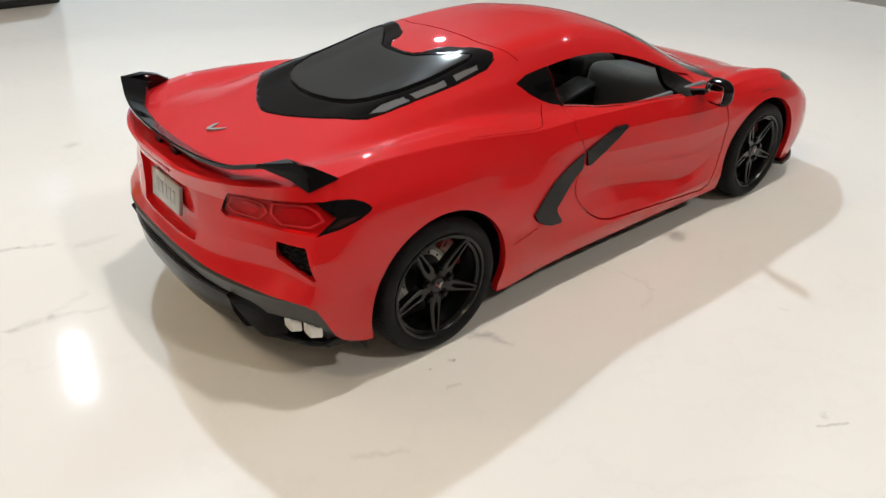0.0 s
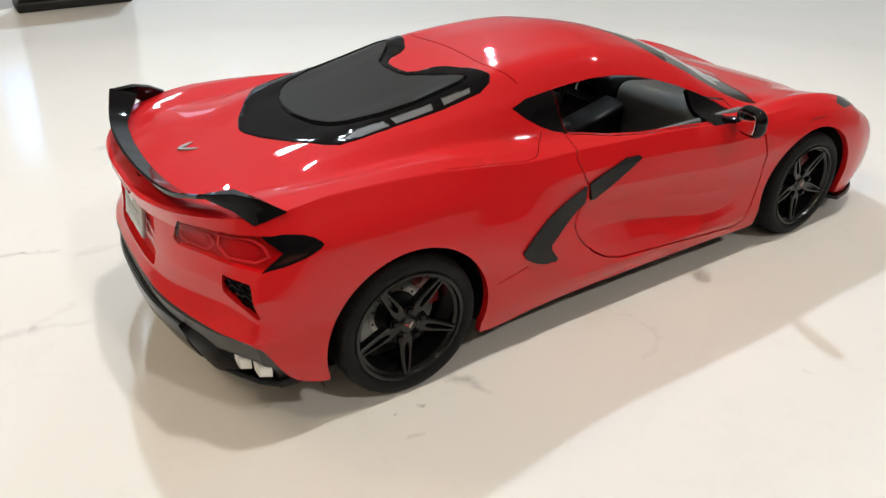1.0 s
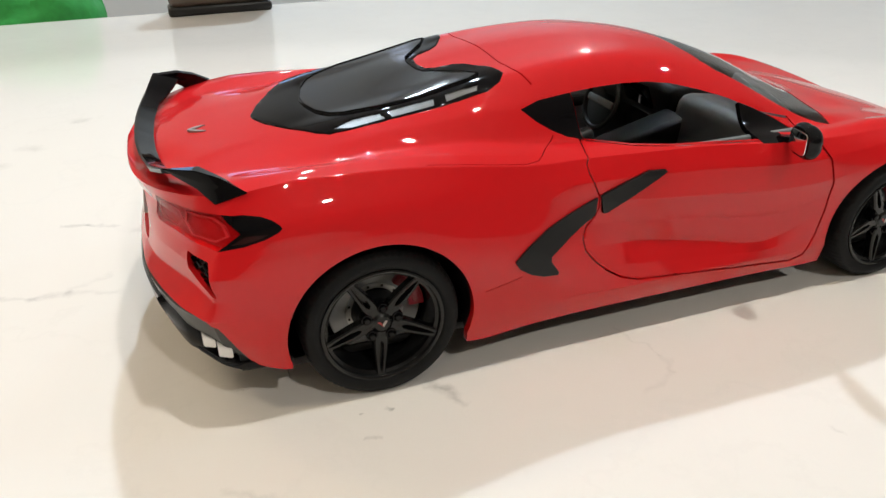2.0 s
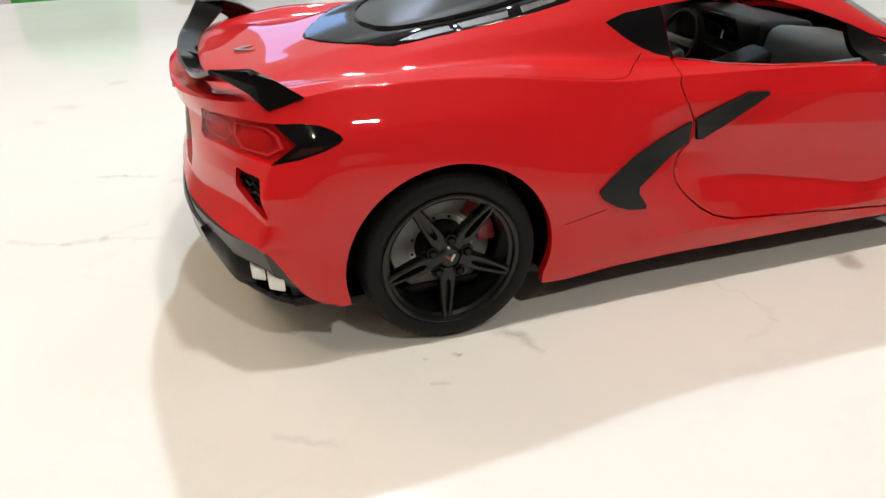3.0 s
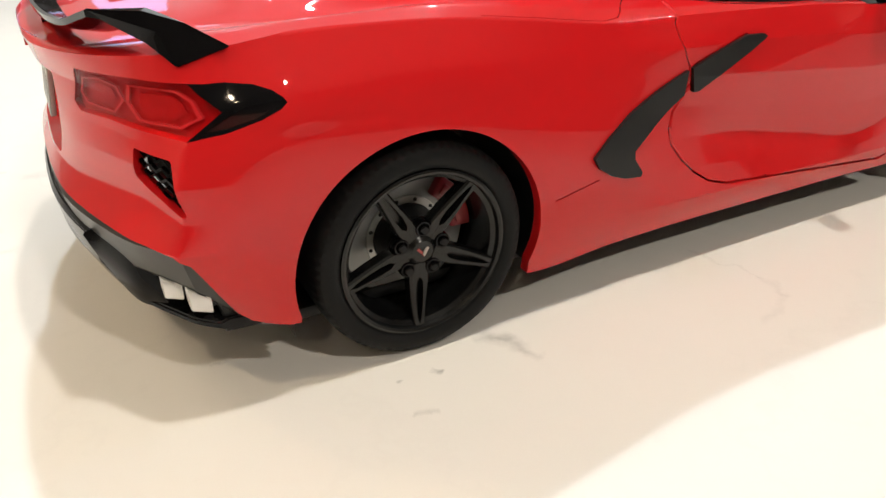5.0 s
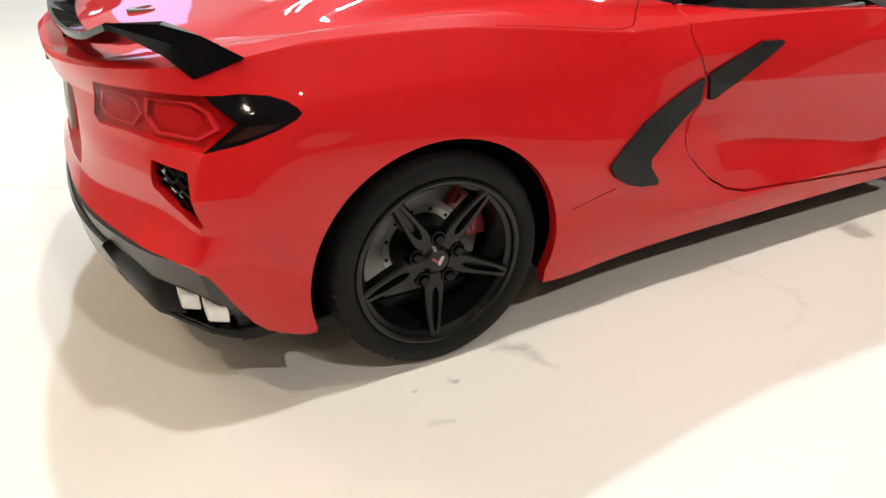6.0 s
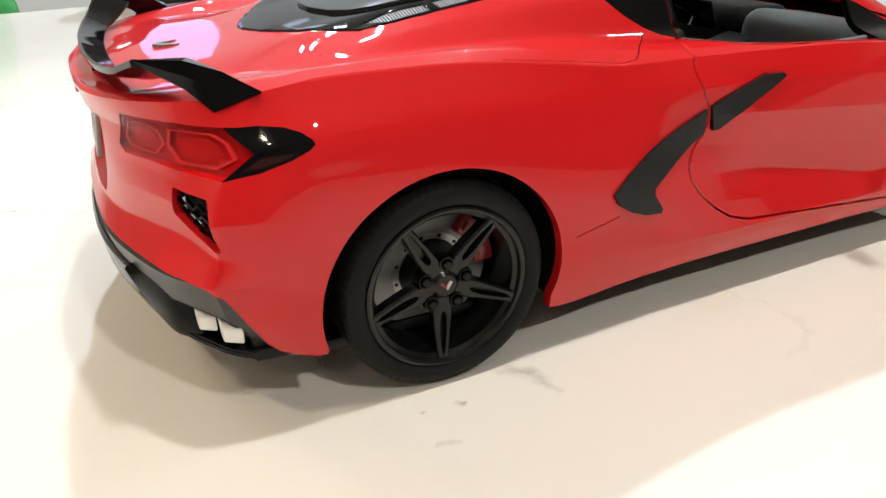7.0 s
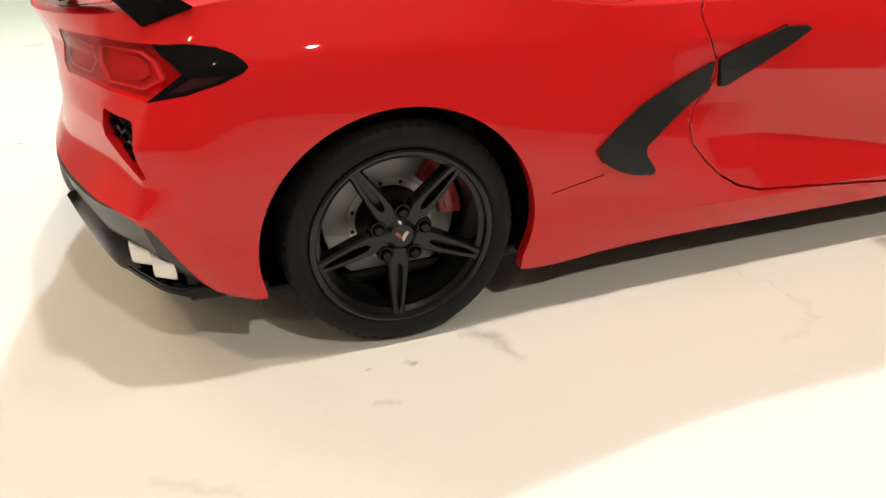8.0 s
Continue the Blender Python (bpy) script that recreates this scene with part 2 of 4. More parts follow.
SIDE = [
    (-15, (53, 13), (53.5, 21), (53.7, 28), (53.7, 33), (53.5, 38), (53, 43), (51.7, 49), (46.6, 56.2)),
    (-5, (53, 13), (53.6, 21), (53.8, 28), (53.9, 33), (53.7, 38), (53, 43.5), (51.4, 49.4), (46.7, 56.0)),
    (8, (53, 12), (53.4, 20), (53.7, 27), (53.8, 33), (53.4, 38), (52.4, 43.5), (50.8, 49), (46.4, 55.2)),
    (24, (51.3, 8.5), (52.8, 17), (53.2, 25), (53, 31), (52, 37), (50.6, 42), (49, 47), (46.1, 53.1)),
    (40, (50.3, 8.8), (52, 16), (52.3, 23), (51.8, 29), (50.6, 35), (49.2, 40.5), (47.8, 45.5), (45.9, 50.8)),
    (54, (50, 9), (52, 15.5), (51.3, 22), (50.2, 28), (49, 34), (48.6, 40), (48.2, 45), (45.5, 50.3)),
    (72, (50, 9), (52, 15), (50.6, 20.5), (48.7, 26.3), (48.9, 32), (49.5, 38.3), (48.5, 44.5), (46.3, 49.8)),
    (92, (50.2, 9), (52, 15), (50.8, 18.5), (49.3, 22.5), (49.5, 29.5), (50.2, 36.6), (49.3, 43.5), (47.2, 49)),
    (112, (50.5, 9), (52, 14.5), (51.4, 17), (50.5, 19.5), (50.5, 27), (51.3, 35), (50.6, 42), (48.5, 47.5)),
    (130, (51, 9), (52, 15), (52, 20), (51.8, 26), (51.8, 31), (52.1, 35.6), (51, 41.8), (48, 46.3)),
    (151, (52, 12), (52.8, 19), (53, 25), (53, 30), (52.9, 35), (52, 39.5), (50, 43), (46.5, 45.6)),
    (172, (51.8, 10), (52.8, 17), (53.2, 23), (53.2, 28), (52.8, 33), (51.6, 37.4), (49.6, 40.8), (46, 43.5)),
    (189, (48.8, 8), (50.5, 14), (51, 19), (51, 24), (50.2, 28.8), (48.8, 32.4), (46.6, 35.2), (42.8, 37.7)),
]
NOSE = [
    [(199, 41, 8), (202, 43.5, 12), (203, 44.5, 17), (203, 44.5, 22), (202.5, 44, 26.5), (201.5, 42.5, 30), (200, 39.5, 32.6), (198, 35, 34.4)],
    [(204, 20, 8), (206, 21, 12), (207, 21, 17), (207, 21, 21), (206.5, 21, 24), (206, 20.5, 26.5), (205, 19, 28.5), (203.5, 17, 30)],
    [(206, 0, 8), (208, 0, 12), (209, 0, 17), (209, 0, 21), (208.5, 0, 24), (208, 0, 26), (207, 0, 28), (205.5, 0, 29.5)],
]
ROOF_MID = by_x([(-51.5, 52), (-40, 54), (-32, 54.8), (-20, 56.2), (-8, 58.3), (10, 61.5), (30, 66.2), (50, 69.7), (70, 71.2), (86, 70.6), (103, 67),
                 (118, 61.8), (133, 54.6), (144, 49.2), (151, 47), (165, 44.3), (180, 40.5), (195, 35.5), (207, 29.5)])
ROOF_EDGE = by_x([(-48, 16, 52.4), (-32, 19, 54.9), (-20, 20.5, 56), (0, 25, 59.6), (20, 26.5, 62.8), (40, 27.5, 66.8), (60, 28.8, 68.4), (80, 29.5, 68.0),
                  (95, 30.5, 65.2), (108, 32, 61.6), (120, 34.5, 56.4), (132, 37, 50.8), (145, 36, 46.6), (165, 33, 43.5), (190, 26, 36.5), (207, 12, 29.7)])
# how far the haunch swells above a straight line between belt and crease
HAUNCH = by_x([(-50, 0), (-38, 0.4), (-20, 0.8), (0, 1.0), (25, 0.6), (44, 0.2), (56, 0), (90, 0), (122, 0), (135, 0.6), (150, 1.2), (185, 0.8), (207, 0)])
BELT = by_x([(-48, 27, 52.9), (-32, 32, 54.6), (-10, 35.5, 55.0), (10, 36, 55.8), (30, 37, 55.2), (45, 39, 53.6), (58, 40, 52.8), (75, 42.8, 52),
             (95, 45, 51), (110, 45.8, 49.8), (122, 44.5, 48), (135, 42, 46.6), (151, 40.5, 46.3), (172, 38, 43.4), (190, 34, 38.4), (207, 16, 29.8)])


def body_grid():
    st = [np.array(s, float) for s in TAIL] + [np.array([(s[0], w, z) for w, z in s[1:]], float) for s in SIDE] + [np.array(s, float) for s in NOSE]
    # a tighter corner between tail and flank
    st[5:6] = [0.2 * st[4] + 0.8 * st[5], st[5], 0.82 * st[5] + 0.18 * st[6]]
    st = np.array(st)
    run = np.r_[0, np.cumsum(np.linalg.norm(np.diff(st, axis=0), axis=2).mean(1))]
    s = np.linspace(0, run[-1], int(run[-1] / 1.35))
    corner = run[6]
    s = np.sort(np.r_[s[np.abs(s - corner) > 0.5], corner])
    rails = np.stack([curve_at(run, st[:, k], s) for k in range(8)], 1)
    # the bumper's upright corner is creased below the tail lamp
    hard = np.stack([np.stack([np.interp(s, run, st[:, k, i]) for i in range(3)], 1) for k in range(8)], 1)
    near = np.clip(1 - np.abs(s - corner) / 14, 0, 1)[:, None, None] * np.array([0.1, 0.3, 0.6, 0.8, 0.8, 0.6, 0.2, 0])[None, :, None]
    rails = rails * (1 - near) + hard * near
    wall_v = np.unique(np.round(np.r_[np.linspace(0, 7, 36), np.arange(1, 7) - 0.05, np.arange(1, 7) + 0.05, 6.93], 4))
    rows = []
    for r, at in zip(rails, s):
        wall = curve_at(np.arange(8.0), r, wall_v)
        # level creases across the tail fade out along the flank
        level = 0.85 * np.clip((corner + 12 - at) / 12, 0, 1)
        wall = wall * (1 - level) + level * np.stack([np.interp(wall_v, np.arange(8.0), r[:, i]) for i in range(3)], 1)
        x, wd, zd = r[7]
        # the door's upper bulge and the sill are creased
        fold = 0.95 * np.clip(min((x - 46) / 12, (138 - x) / 12), 0, 1) * np.clip(np.minimum(wall_v - 0.6, 6.6 - wall_v) / 0.6, 0, 1)[:, None]
        wall = wall * (1 - fold) + fold * np.stack([np.interp(wall_v, np.arange(8.0), r[:, i]) for i in range(3)], 1)
        za = ROOF_MID(x)[0, 0]
        wb, zb = ROOF_EDGE(x)[0]
        wc, zc = BELT(x)[0]
        wc, wb = min(wc, 0.82 * wd), min(wb, 0.55 * wd)
        bulge = 1.1 * np.clip((zb - zc) / 10, 0, 1)
        hw = HAUNCH(x)[0, 0]
        pts = np.array([(wd, zd), (0.6 * wd + 0.4 * wc, 0.6 * zd + 0.4 * zc + hw), (wc, zc), ((wb + wc) / 2 + bulge, (zb + zc) / 2 + bulge * 0.6), (wb, zb), (wb * 0.55, za - 0.28 * (za - zb)), (0, za)])
        knots = np.r_[0, np.cumsum(np.maximum(np.linalg.norm(np.diff(pts, axis=0), axis=1), 0.05))]
        full = np.r_[pts, [(-pts[5, 0], pts[5, 1])]]
        kn = np.r_[knots, knots[-1] + knots[-1] - knots[-2]]
        q = np.interp(np.r_[0.07, np.linspace(0, 6, 43)[1:]], np.arange(7), knots)
        top = curve_at(kn, full, q)
        flat = 0.55 * np.clip(min((x + 12) / 14, (50 - x) / 8), 0, 1)
        keep = flat * np.clip((knots[4] - q) / 4, 0, 1)[:, None]
        top = top * (1 - keep) + keep * np.stack([np.interp(q, knots, pts[:, i]) for i in range(2)], 1)
        rows.append(np.r_[wall, np.c_[np.full(len(q), x), top]])
    return np.array(rows)


def half_body():
    g = body_grid()
    bm = bmesh.new()
    n, m = g.shape[:2]
    vs = [[bm.verts.new((p[0], -max(p[1], 0.0), p[2])) for p in row] for row in g]
    for i in range(n - 1):
        for j in range(m - 1):
            try:
                bm.faces.new((vs[i][j], vs[i + 1][j], vs[i + 1][j + 1], vs[i][j + 1]))
            except ValueError:
                pass
    bmesh.ops.remove_doubles(bm, verts=bm.verts, dist=0.004)
    bmesh.ops.dissolve_degenerate(bm, edges=bm.edges, dist=0.003)
    bm.normal_update()
    return bm


def mirrored(bm, both=True):
    """Joins a half with its mirror image across the car's middle; both False: the mirror image alone."""
    out = bm.copy()
    for v in out.verts:
        v.co.y = -v.co.y
    bmesh.ops.reverse_faces(out, faces=out.faces)
    if both:
        me = bpy.data.meshes.new("tmp")
        bm.to_mesh(me)
        out.from_mesh(me)
        bpy.data.meshes.remove(me)
        seam = [v for v in out.verts if abs(v.co.y) < 0.004]
        bmesh.ops.remove_doubles(out, verts=seam, dist=0.006)
    out.normal_update()
    return out

# ---- cutting panels out of the body ----
R2 = 0.70710678
SIDE_VIEW = ((1, 0, 0), (0, 0, 1), (0, 1, 0))
TOP_VIEW = ((1, 0, 0), (0, 1, 0), (0, 0, -1))
CORNER_VIEW = ((R2, -R2, 0), (0, 0, 1), (R2, R2, 0))
TAIL_VIEW = ((0, -1, 0), (0, 0, 1), (1, 0, 0))


def inside(poly, a, b):
    hit = False
    for i in range(len(poly)):
        (x0, y0), (x1, y1) = poly[i - 1], poly[i]
        if (y0 > b) != (y1 > b) and a < (x1 - x0) * (b - y0) / (y1 - y0) + x0:
            hit = not hit
    return hit


def cut(bm, poly, view, reach=2.2, facing=0.15, deep=1e6):
    """Cuts the outline poly, drawn in a view, into the surface that faces that view, and returns the faces within."""
    au, av, inward = (Vector(v) for v in view)
    lo = [min(p[k] for p in poly) - 3 for k in (0, 1)]
    hi = [max(p[k] for p in poly) + 3 for k in (0, 1)]

    def near():
        out = []
        for f in bm.faces:
            if f.normal.dot(inward) > -facing:
                continue
            c = f.calc_center_median()
            a, b = c.dot(au), c.dot(av)
            if lo[0] < a < hi[0] and lo[1] < b < hi[1] and c.dot(inward) < deep:
                out.append((f, a, b))
        return out

    for i in range(len(poly)):
        p, q = Vector(poly[i - 1]), Vector(poly[i])
        d = q - p
        length = d.length
        if length < 1e-6:
            continue
        d /= length
        some = []
        for f, a, b in near():
            r = Vector((a, b)) - p
            t = min(max(r.dot(d), 0), length)
            if (r - d * t).length < reach:
                some.append(f)
        if not some:
            continue
        geom = set(some)
        for f in some:
            geom.update(f.edges)
            geom.update(f.verts)
        co = au * p.x + av * p.y
        no = au * (-d.y) + av * d.x
        bmesh.ops.bisect_plane(bm, geom=list(geom), dist=1e-4, plane_co=co, plane_no=no)
    bm.normal_update()
    return [f for f, a, b in near() if inside(poly, a, b)]


def rim_of(faces):
    own = set(faces)
    return [e for e in {e for f in faces for e in f.edges} if any(f not in own for f in e.link_faces)]


def lip(bm, edges, way):
    """Turns the surface's edge inwards, so that it shows its thickness."""
    edges = [e for e in edges if e.is_valid]
    if not edges:
        return
    made = bmesh.ops.extrude_edge_only(bm, edges=edges)["geom"]
    for v in {v for v in made if isinstance(v, bmesh.types.BMVert)}:
        v.co += Vector(way)


def lift_out(bm, faces):
    """The faces as a mesh of their own."""
    out = bmesh.new()
    seen = {}
    for f in faces:
        vs = []
        for v in f.verts:
            if v not in seen:
                seen[v] = out.verts.new(v.co)
            vs.append(seen[v])
        out.faces.new(vs)
    out.normal_update()
    return out


def take(bm, poly, view, depth=1.2, ease=0.0, **k):
    """Cuts a panel out, leaves an opening with an inward lip, and returns the panel."""
    faces = cut(bm, poly, view, **k)
    panel = lift_out(bm, faces)
    rim = rim_of(faces)
    bmesh.ops.delete(bm, geom=faces, context="FACES")
    if depth:
        lip(bm, rim, Vector(view[2]) * depth)
    if ease:
        bmesh.ops.bevel(bm, geom=[e for e in rim if e.is_valid], offset=ease, segments=3, affect="EDGES", profile=0.5, clamp_overlap=True)
    bm.normal_update()
    return panel


def plate(bm, thick, offset=0.0, way=None):
    """Gives a panel thickness inwards, after shifting it outwards; way: the outward direction, if not its normals."""
    bm.normal_update()
    nor = {v: (Vector(way) if way else v.normal.copy()) for v in bm.verts}
    for v in bm.verts:
        v.co += nor[v] * offset
    rim = [e for e in bm.edges if len(e.link_faces) == 1]
    old = {v.co.copy().freeze(): nor[v] for e in rim for v in e.verts}
    made = bmesh.ops.extrude_edge_only(bm, edges=rim)["geom"]
    for v in {v for v in made if isinstance(v, bmesh.types.BMVert)}:
        v.co -= old.get(v.co.copy().freeze(), v.normal) * thick
    bm.normal_update()
    return bm


def soften(bm, width=0.22, drop=0.14):
    """Rounds a panel's outer edge slightly inwards."""
    bm.normal_update()
    bmesh.ops.inset_region(bm, faces=bm.faces[:], thickness=width, use_boundary=True, use_even_offset=False)
    bm.normal_update()
    for v in {v for e in bm.edges if len(e.link_faces) == 1 for v in e.verts}:
        v.co -= v.normal * drop
    return bm


def drawn_in(poly, d):
    """The outline moved inwards by d."""
    area = sum(p[0] * q[1] - q[0] * p[1] for p, q in zip(poly, poly[1:] + poly[:1]))
    sg = 1 if area > 0 else -1
    out = []
    for i in range(len(poly)):
        p0, p1, p2 = Vector(poly[i - 1]), Vector(poly[i]), Vector(poly[(i + 1) % len(poly)])
        n0, n1 = ((p1 - p0).normalized(), (p2 - p1).normalized())
        n0, n1 = Vector((-n0.y, n0.x)) * sg, Vector((-n1.y, n1.x)) * sg
        m = (n0 + n1).normalized()
        out.append(tuple(p1 + m * d / max(0.4, m.dot(n0))))
    return out


def groove(bm, line, view, width=0.35, depth=0.7):
    """Sinks a narrow joint along a line drawn in a view."""
    for p, q in zip(line, line[1:]):
        p, q = Vector(p), Vector(q)
        d = (q - p).normalized()
        n = Vector((-d.y, d.x)) * width / 2
        e = d * 0.05
        faces = cut(bm, [tuple(p - e + n), tuple(q + e + n), tuple(q + e - n), tuple(p - e - n)], view, reach=1.6)
        if not faces:
            continue
        rim = rim_of(faces)
        for f in faces:
            f.material_index = 0
        bmesh.ops.delete(bm, geom=faces, context="FACES")
        lip(bm, rim, Vector(view[2]) * depth)
        bm.normal_update()


def arc(cx, cz, r, a0, a1, n):
    return [(cx + r * math.cos(radians(a0 + (a1 - a0) * i / n)), cz + r * math.sin(radians(a0 + (a1 - a0) * i / n))) for i in range(n + 1)]


def rounded(poly, r, n=4):
    """The outline with its corners rounded."""
    out = []
    for i in range(len(poly)):
        p0, p1, p2 = Vector(poly[i - 1]), Vector(poly[i]), Vector(poly[(i + 1) % len(poly)])
        a, b = p0 - p1, p2 - p1
        k = min(r, a.length * 0.45, b.length * 0.45)
        s, e = p1 + a.normalized() * k, p1 + b.normalized() * k
        for j in range(n + 1):
            t = j / n
            out.append(tuple(s * (1 - t) ** 2 + p1 * 2 * t * (1 - t) + e * t * t))
    return out


def solid(poly, view, low, high, bevel=0.0):
    """A prism over an outline in a view, from low to high along the view's inward way."""
    au, av, inward = (Vector(v) for v in view)
    bm = bmesh.new()
    a = [bm.verts.new(au * x + av * y + inward * low) for x, y in poly]
    b = [bm.verts.new(au * x + av * y + inward * high) for x, y in poly]
    bm.faces.new(a)
    bm.faces.new(b[::-1])
    for i in range(len(poly)):
        bm.faces.new((a[i - 1], b[i - 1], b[i], a[i]))
    bmesh.ops.recalc_face_normals(bm, faces=bm.faces)
    if bevel:
        bmesh.ops.bevel(bm, geom=bm.edges[:], offset=bevel, segments=2, affect="EDGES", profile=0.5)
    return bm


def block(x0, x1, y0, y1, z0, z1, bevel=0.3, segments=2):
    bm = bmesh.new()
    bmesh.ops.create_cube(bm, size=1, matrix=Matrix.Translation(((x0 + x1) / 2, (y0 + y1) / 2, (z0 + z1) / 2)) @ Matrix.Diagonal((abs(x1 - x0), abs(y1 - y0), abs(z1 - z0), 1)))
    if bevel:
        bmesh.ops.bevel(bm, geom=bm.edges[:], offset=bevel, segments=segments, affect="EDGES", profile=0.5)
    return bm


def lathe(profile, n=72, wobble=None):
    """A ring turned about the y axis from (radius, y) knots; closed if the last knot equals the first."""
    bm = bmesh.new()
    closed = profile[0] == profile[-1]
    knots = profile[:-1] if closed else profile
    rings = []
    for i in range(n):
        a = 2 * math.pi * i / n
        row = []
        for k, (r, y) in enumerate(knots):
            rr = r + (wobble(i, k) if wobble else 0)
            row.append(bm.verts.new((rr * math.cos(a), y, rr * math.sin(a))))
        rings.append(row)
    m = len(knots)
    for i in range(n):
        for k in range(m if closed else m - 1):
            bm.faces.new((rings[i][k], rings[i][(k + 1) % m], rings[(i + 1) % n][(k + 1) % m], rings[(i + 1) % n][k]))
    bmesh.ops.remove_doubles(bm, verts=bm.verts, dist=0.001)
    bmesh.ops.recalc_face_normals(bm, faces=bm.faces)
    return bm


def moved(bm, m):
    bmesh.ops.transform(bm, matrix=m, verts=bm.verts)
    if m.determinant() < 0:
        bmesh.ops.reverse_faces(bm, faces=bm.faces)
    return bm


def join(*bms):
    out = bmesh.new()
    for b in bms:
        me = bpy.data.meshes.new("tmp")
        b.to_mesh(me)
        b.free()
        out.from_mesh(me)
        bpy.data.meshes.remove(me)
    return out


def pair(name, bm, material, parent, label=""):
    """A part of the car's right side and its mirror image on the left side."""
    left = mirrored(bm, both=False)
    return part(name, bm, material, parent, label), part(name, left, material, parent, label)


# ---- the model car ----
car = tagged(new("model_car"), "glossy red die-cast model sports car with black wheels on countertop", "model car")
half = half_body()

# wheel openings
ARCH = [(-22.4, 8)] + [(0.0 + (x + 0.0) * 1.045, z) for x, z in arc(0, 19.2, 21.5, 194, -20, 44)] + [(21.2, 7), (21.2, 2), (-22.4, 2)]
take(half, ARCH, SIDE_VIEW, 2.2)
FRONT_ARCH = [(131.6, 4)] + [(154.4 + x * 1.1, z) for x, z in arc(0, 18.2, 20.6, 190, -10, 40)] + [(176.8, 4)]
take(half, FRONT_ARCH, SIDE_VIEW, 2.0)

# side window: a black quarter panel and the open door window
SILL_LINE = [(123, 47.2), (113, 47.7), (93, 49.2), (80, 49.9), (70, 50.7), (58.2, 52.2)]
TOP_LINE = [(57.4, 62.6), (65, 63.1), (72, 63.3), (80, 62.9), (87, 61.8), (95.5, 59.5), (103.5, 56.8), (111, 53.5), (118.5, 49.8)]
quarter = take(half, [(42.8, 60.4), (48, 61.8), (57.4, 62.6), (58.2, 52.2), (54, 53.2), (50.5, 54.8), (46.5, 57.3)], SIDE_VIEW, 1.0)
sail = take(half, [(106.4, 47.9), (113, 47.4), (123, 46.9), (118.7, 49.9), (111.2, 53.6), (107.2, 55.3)], SIDE_VIEW, 0)
take(half, SILL_LINE + TOP_LINE, SIDE_VIEW, 1.6)

# rear hatch: glossy black frame, smoked glass, side grilles
HATCH = [(-19.0, 1), (-18.6, -2.2), (-16.6, -8), (-11.4, -17.6), (-6.6, -24.6), (-3.6, -27.0), (1, -27.8), (10, -28.0), (25, -28.4), (36, -28.0), (40.2, -26.4), (41.8, -24),
         (40.6, -19), (36.6, -11.4), (34, -9), (29.5, -7.6), (27.6, -5.5), (27, -2), (27, 1)]
GLASS = [(-5.9, 1), (-5.6, -3.5), (-4.0, -11), (-1.4, -16.4), (1.6, -19.2), (9.7, -22.2), (20, -23.2), (33.6, -23.1), (36.4, -21.6), (34, -17.5), (29.2, -11.5), (26.2, -8), (25.2, -4), (25, 1)]
GRILLES = [[(-3.2, -25.4), (1.5, -27.5), (10.2, -27.6), (9.2, -24.6), (2.5, -23.9)], [(11.4, -27.6), (22.4, -27.7), (23.0, -25.0), (10.8, -24.7)], [(25.2, -27.7), (33.6, -27.4), (34.6, -25.5), (25.6, -25.1)]]
hatch = take(half, HATCH, TOP_VIEW, 1.2)
hatch_glass = take(hatch, GLASS, TOP_VIEW, 1.5)
glass_ridge = hatch_glass.copy()
grilles = [take(hatch, outline, TOP_VIEW, 1.0) for outline in GRILLES]

# windscreen
SCREEN = [(99, 1), (99.4, -12), (101.5, -24), (104.5, -27.2), (118, -31.6), (132, -36.6), (137.5, -39.5), (138.5, -37), (142.5, -26), (145, -12), (145.6, 1)]
screen = take(half, SCREEN, TOP_VIEW, 1.2)

# black blade on the flank, in a door piece and a fender piece
BLADE_FENDER = [(56.9, 40.9), (50, 38.3), (42.5, 35.4), (37, 32.2), (33.4, 29.4), (34.6, 27.3), (37.6, 25.3), (41, 24.0), (45.2, 23.4), (45.5, 24.2), (43.4, 27.2), (43.4, 28.6), (49.4, 32.4), (56.4, 36.4)]
BLADE_DOOR = [(57.9, 41.2), (65, 43.8), (71.5, 45.6), (76, 45.4), (76.6, 44.9), (73, 43.0), (66, 39.7), (60, 36.6), (58.7, 36.6)]
blade_fender = take(half, BLADE_FENDER, SIDE_VIEW, 1.0)
blade_door = take(half, BLADE_DOOR, SIDE_VIEW, 1.0)

# door
DOOR = [(58.2, 54), (55.8, 51.2), (54.6, 49), (54.9, 47), (56.2, 44), (57.4, 41.2), (57.6, 38.4), (56.6, 36.2), (54, 33.6), (53.0, 30.5), (53.8, 27.2), (56.6, 23.8), (60.4, 20.4), (64.8, 17.7), (70, 16.1),
        (84, 15), (104, 12.9), (121, 11.2), (125.2, 12.6), (127.6, 18), (129.6, 26), (130.2, 34), (128.6, 41), (125.6, 45.4), (124, 49.6), (100, 56), (70, 56)]
door_area = take(half, DOOR, SIDE_VIEW, 0.9, ease=0.3)
door = take(door_area, drawn_in(DOOR, 0.36), SIDE_VIEW, 0)
door_area.free()

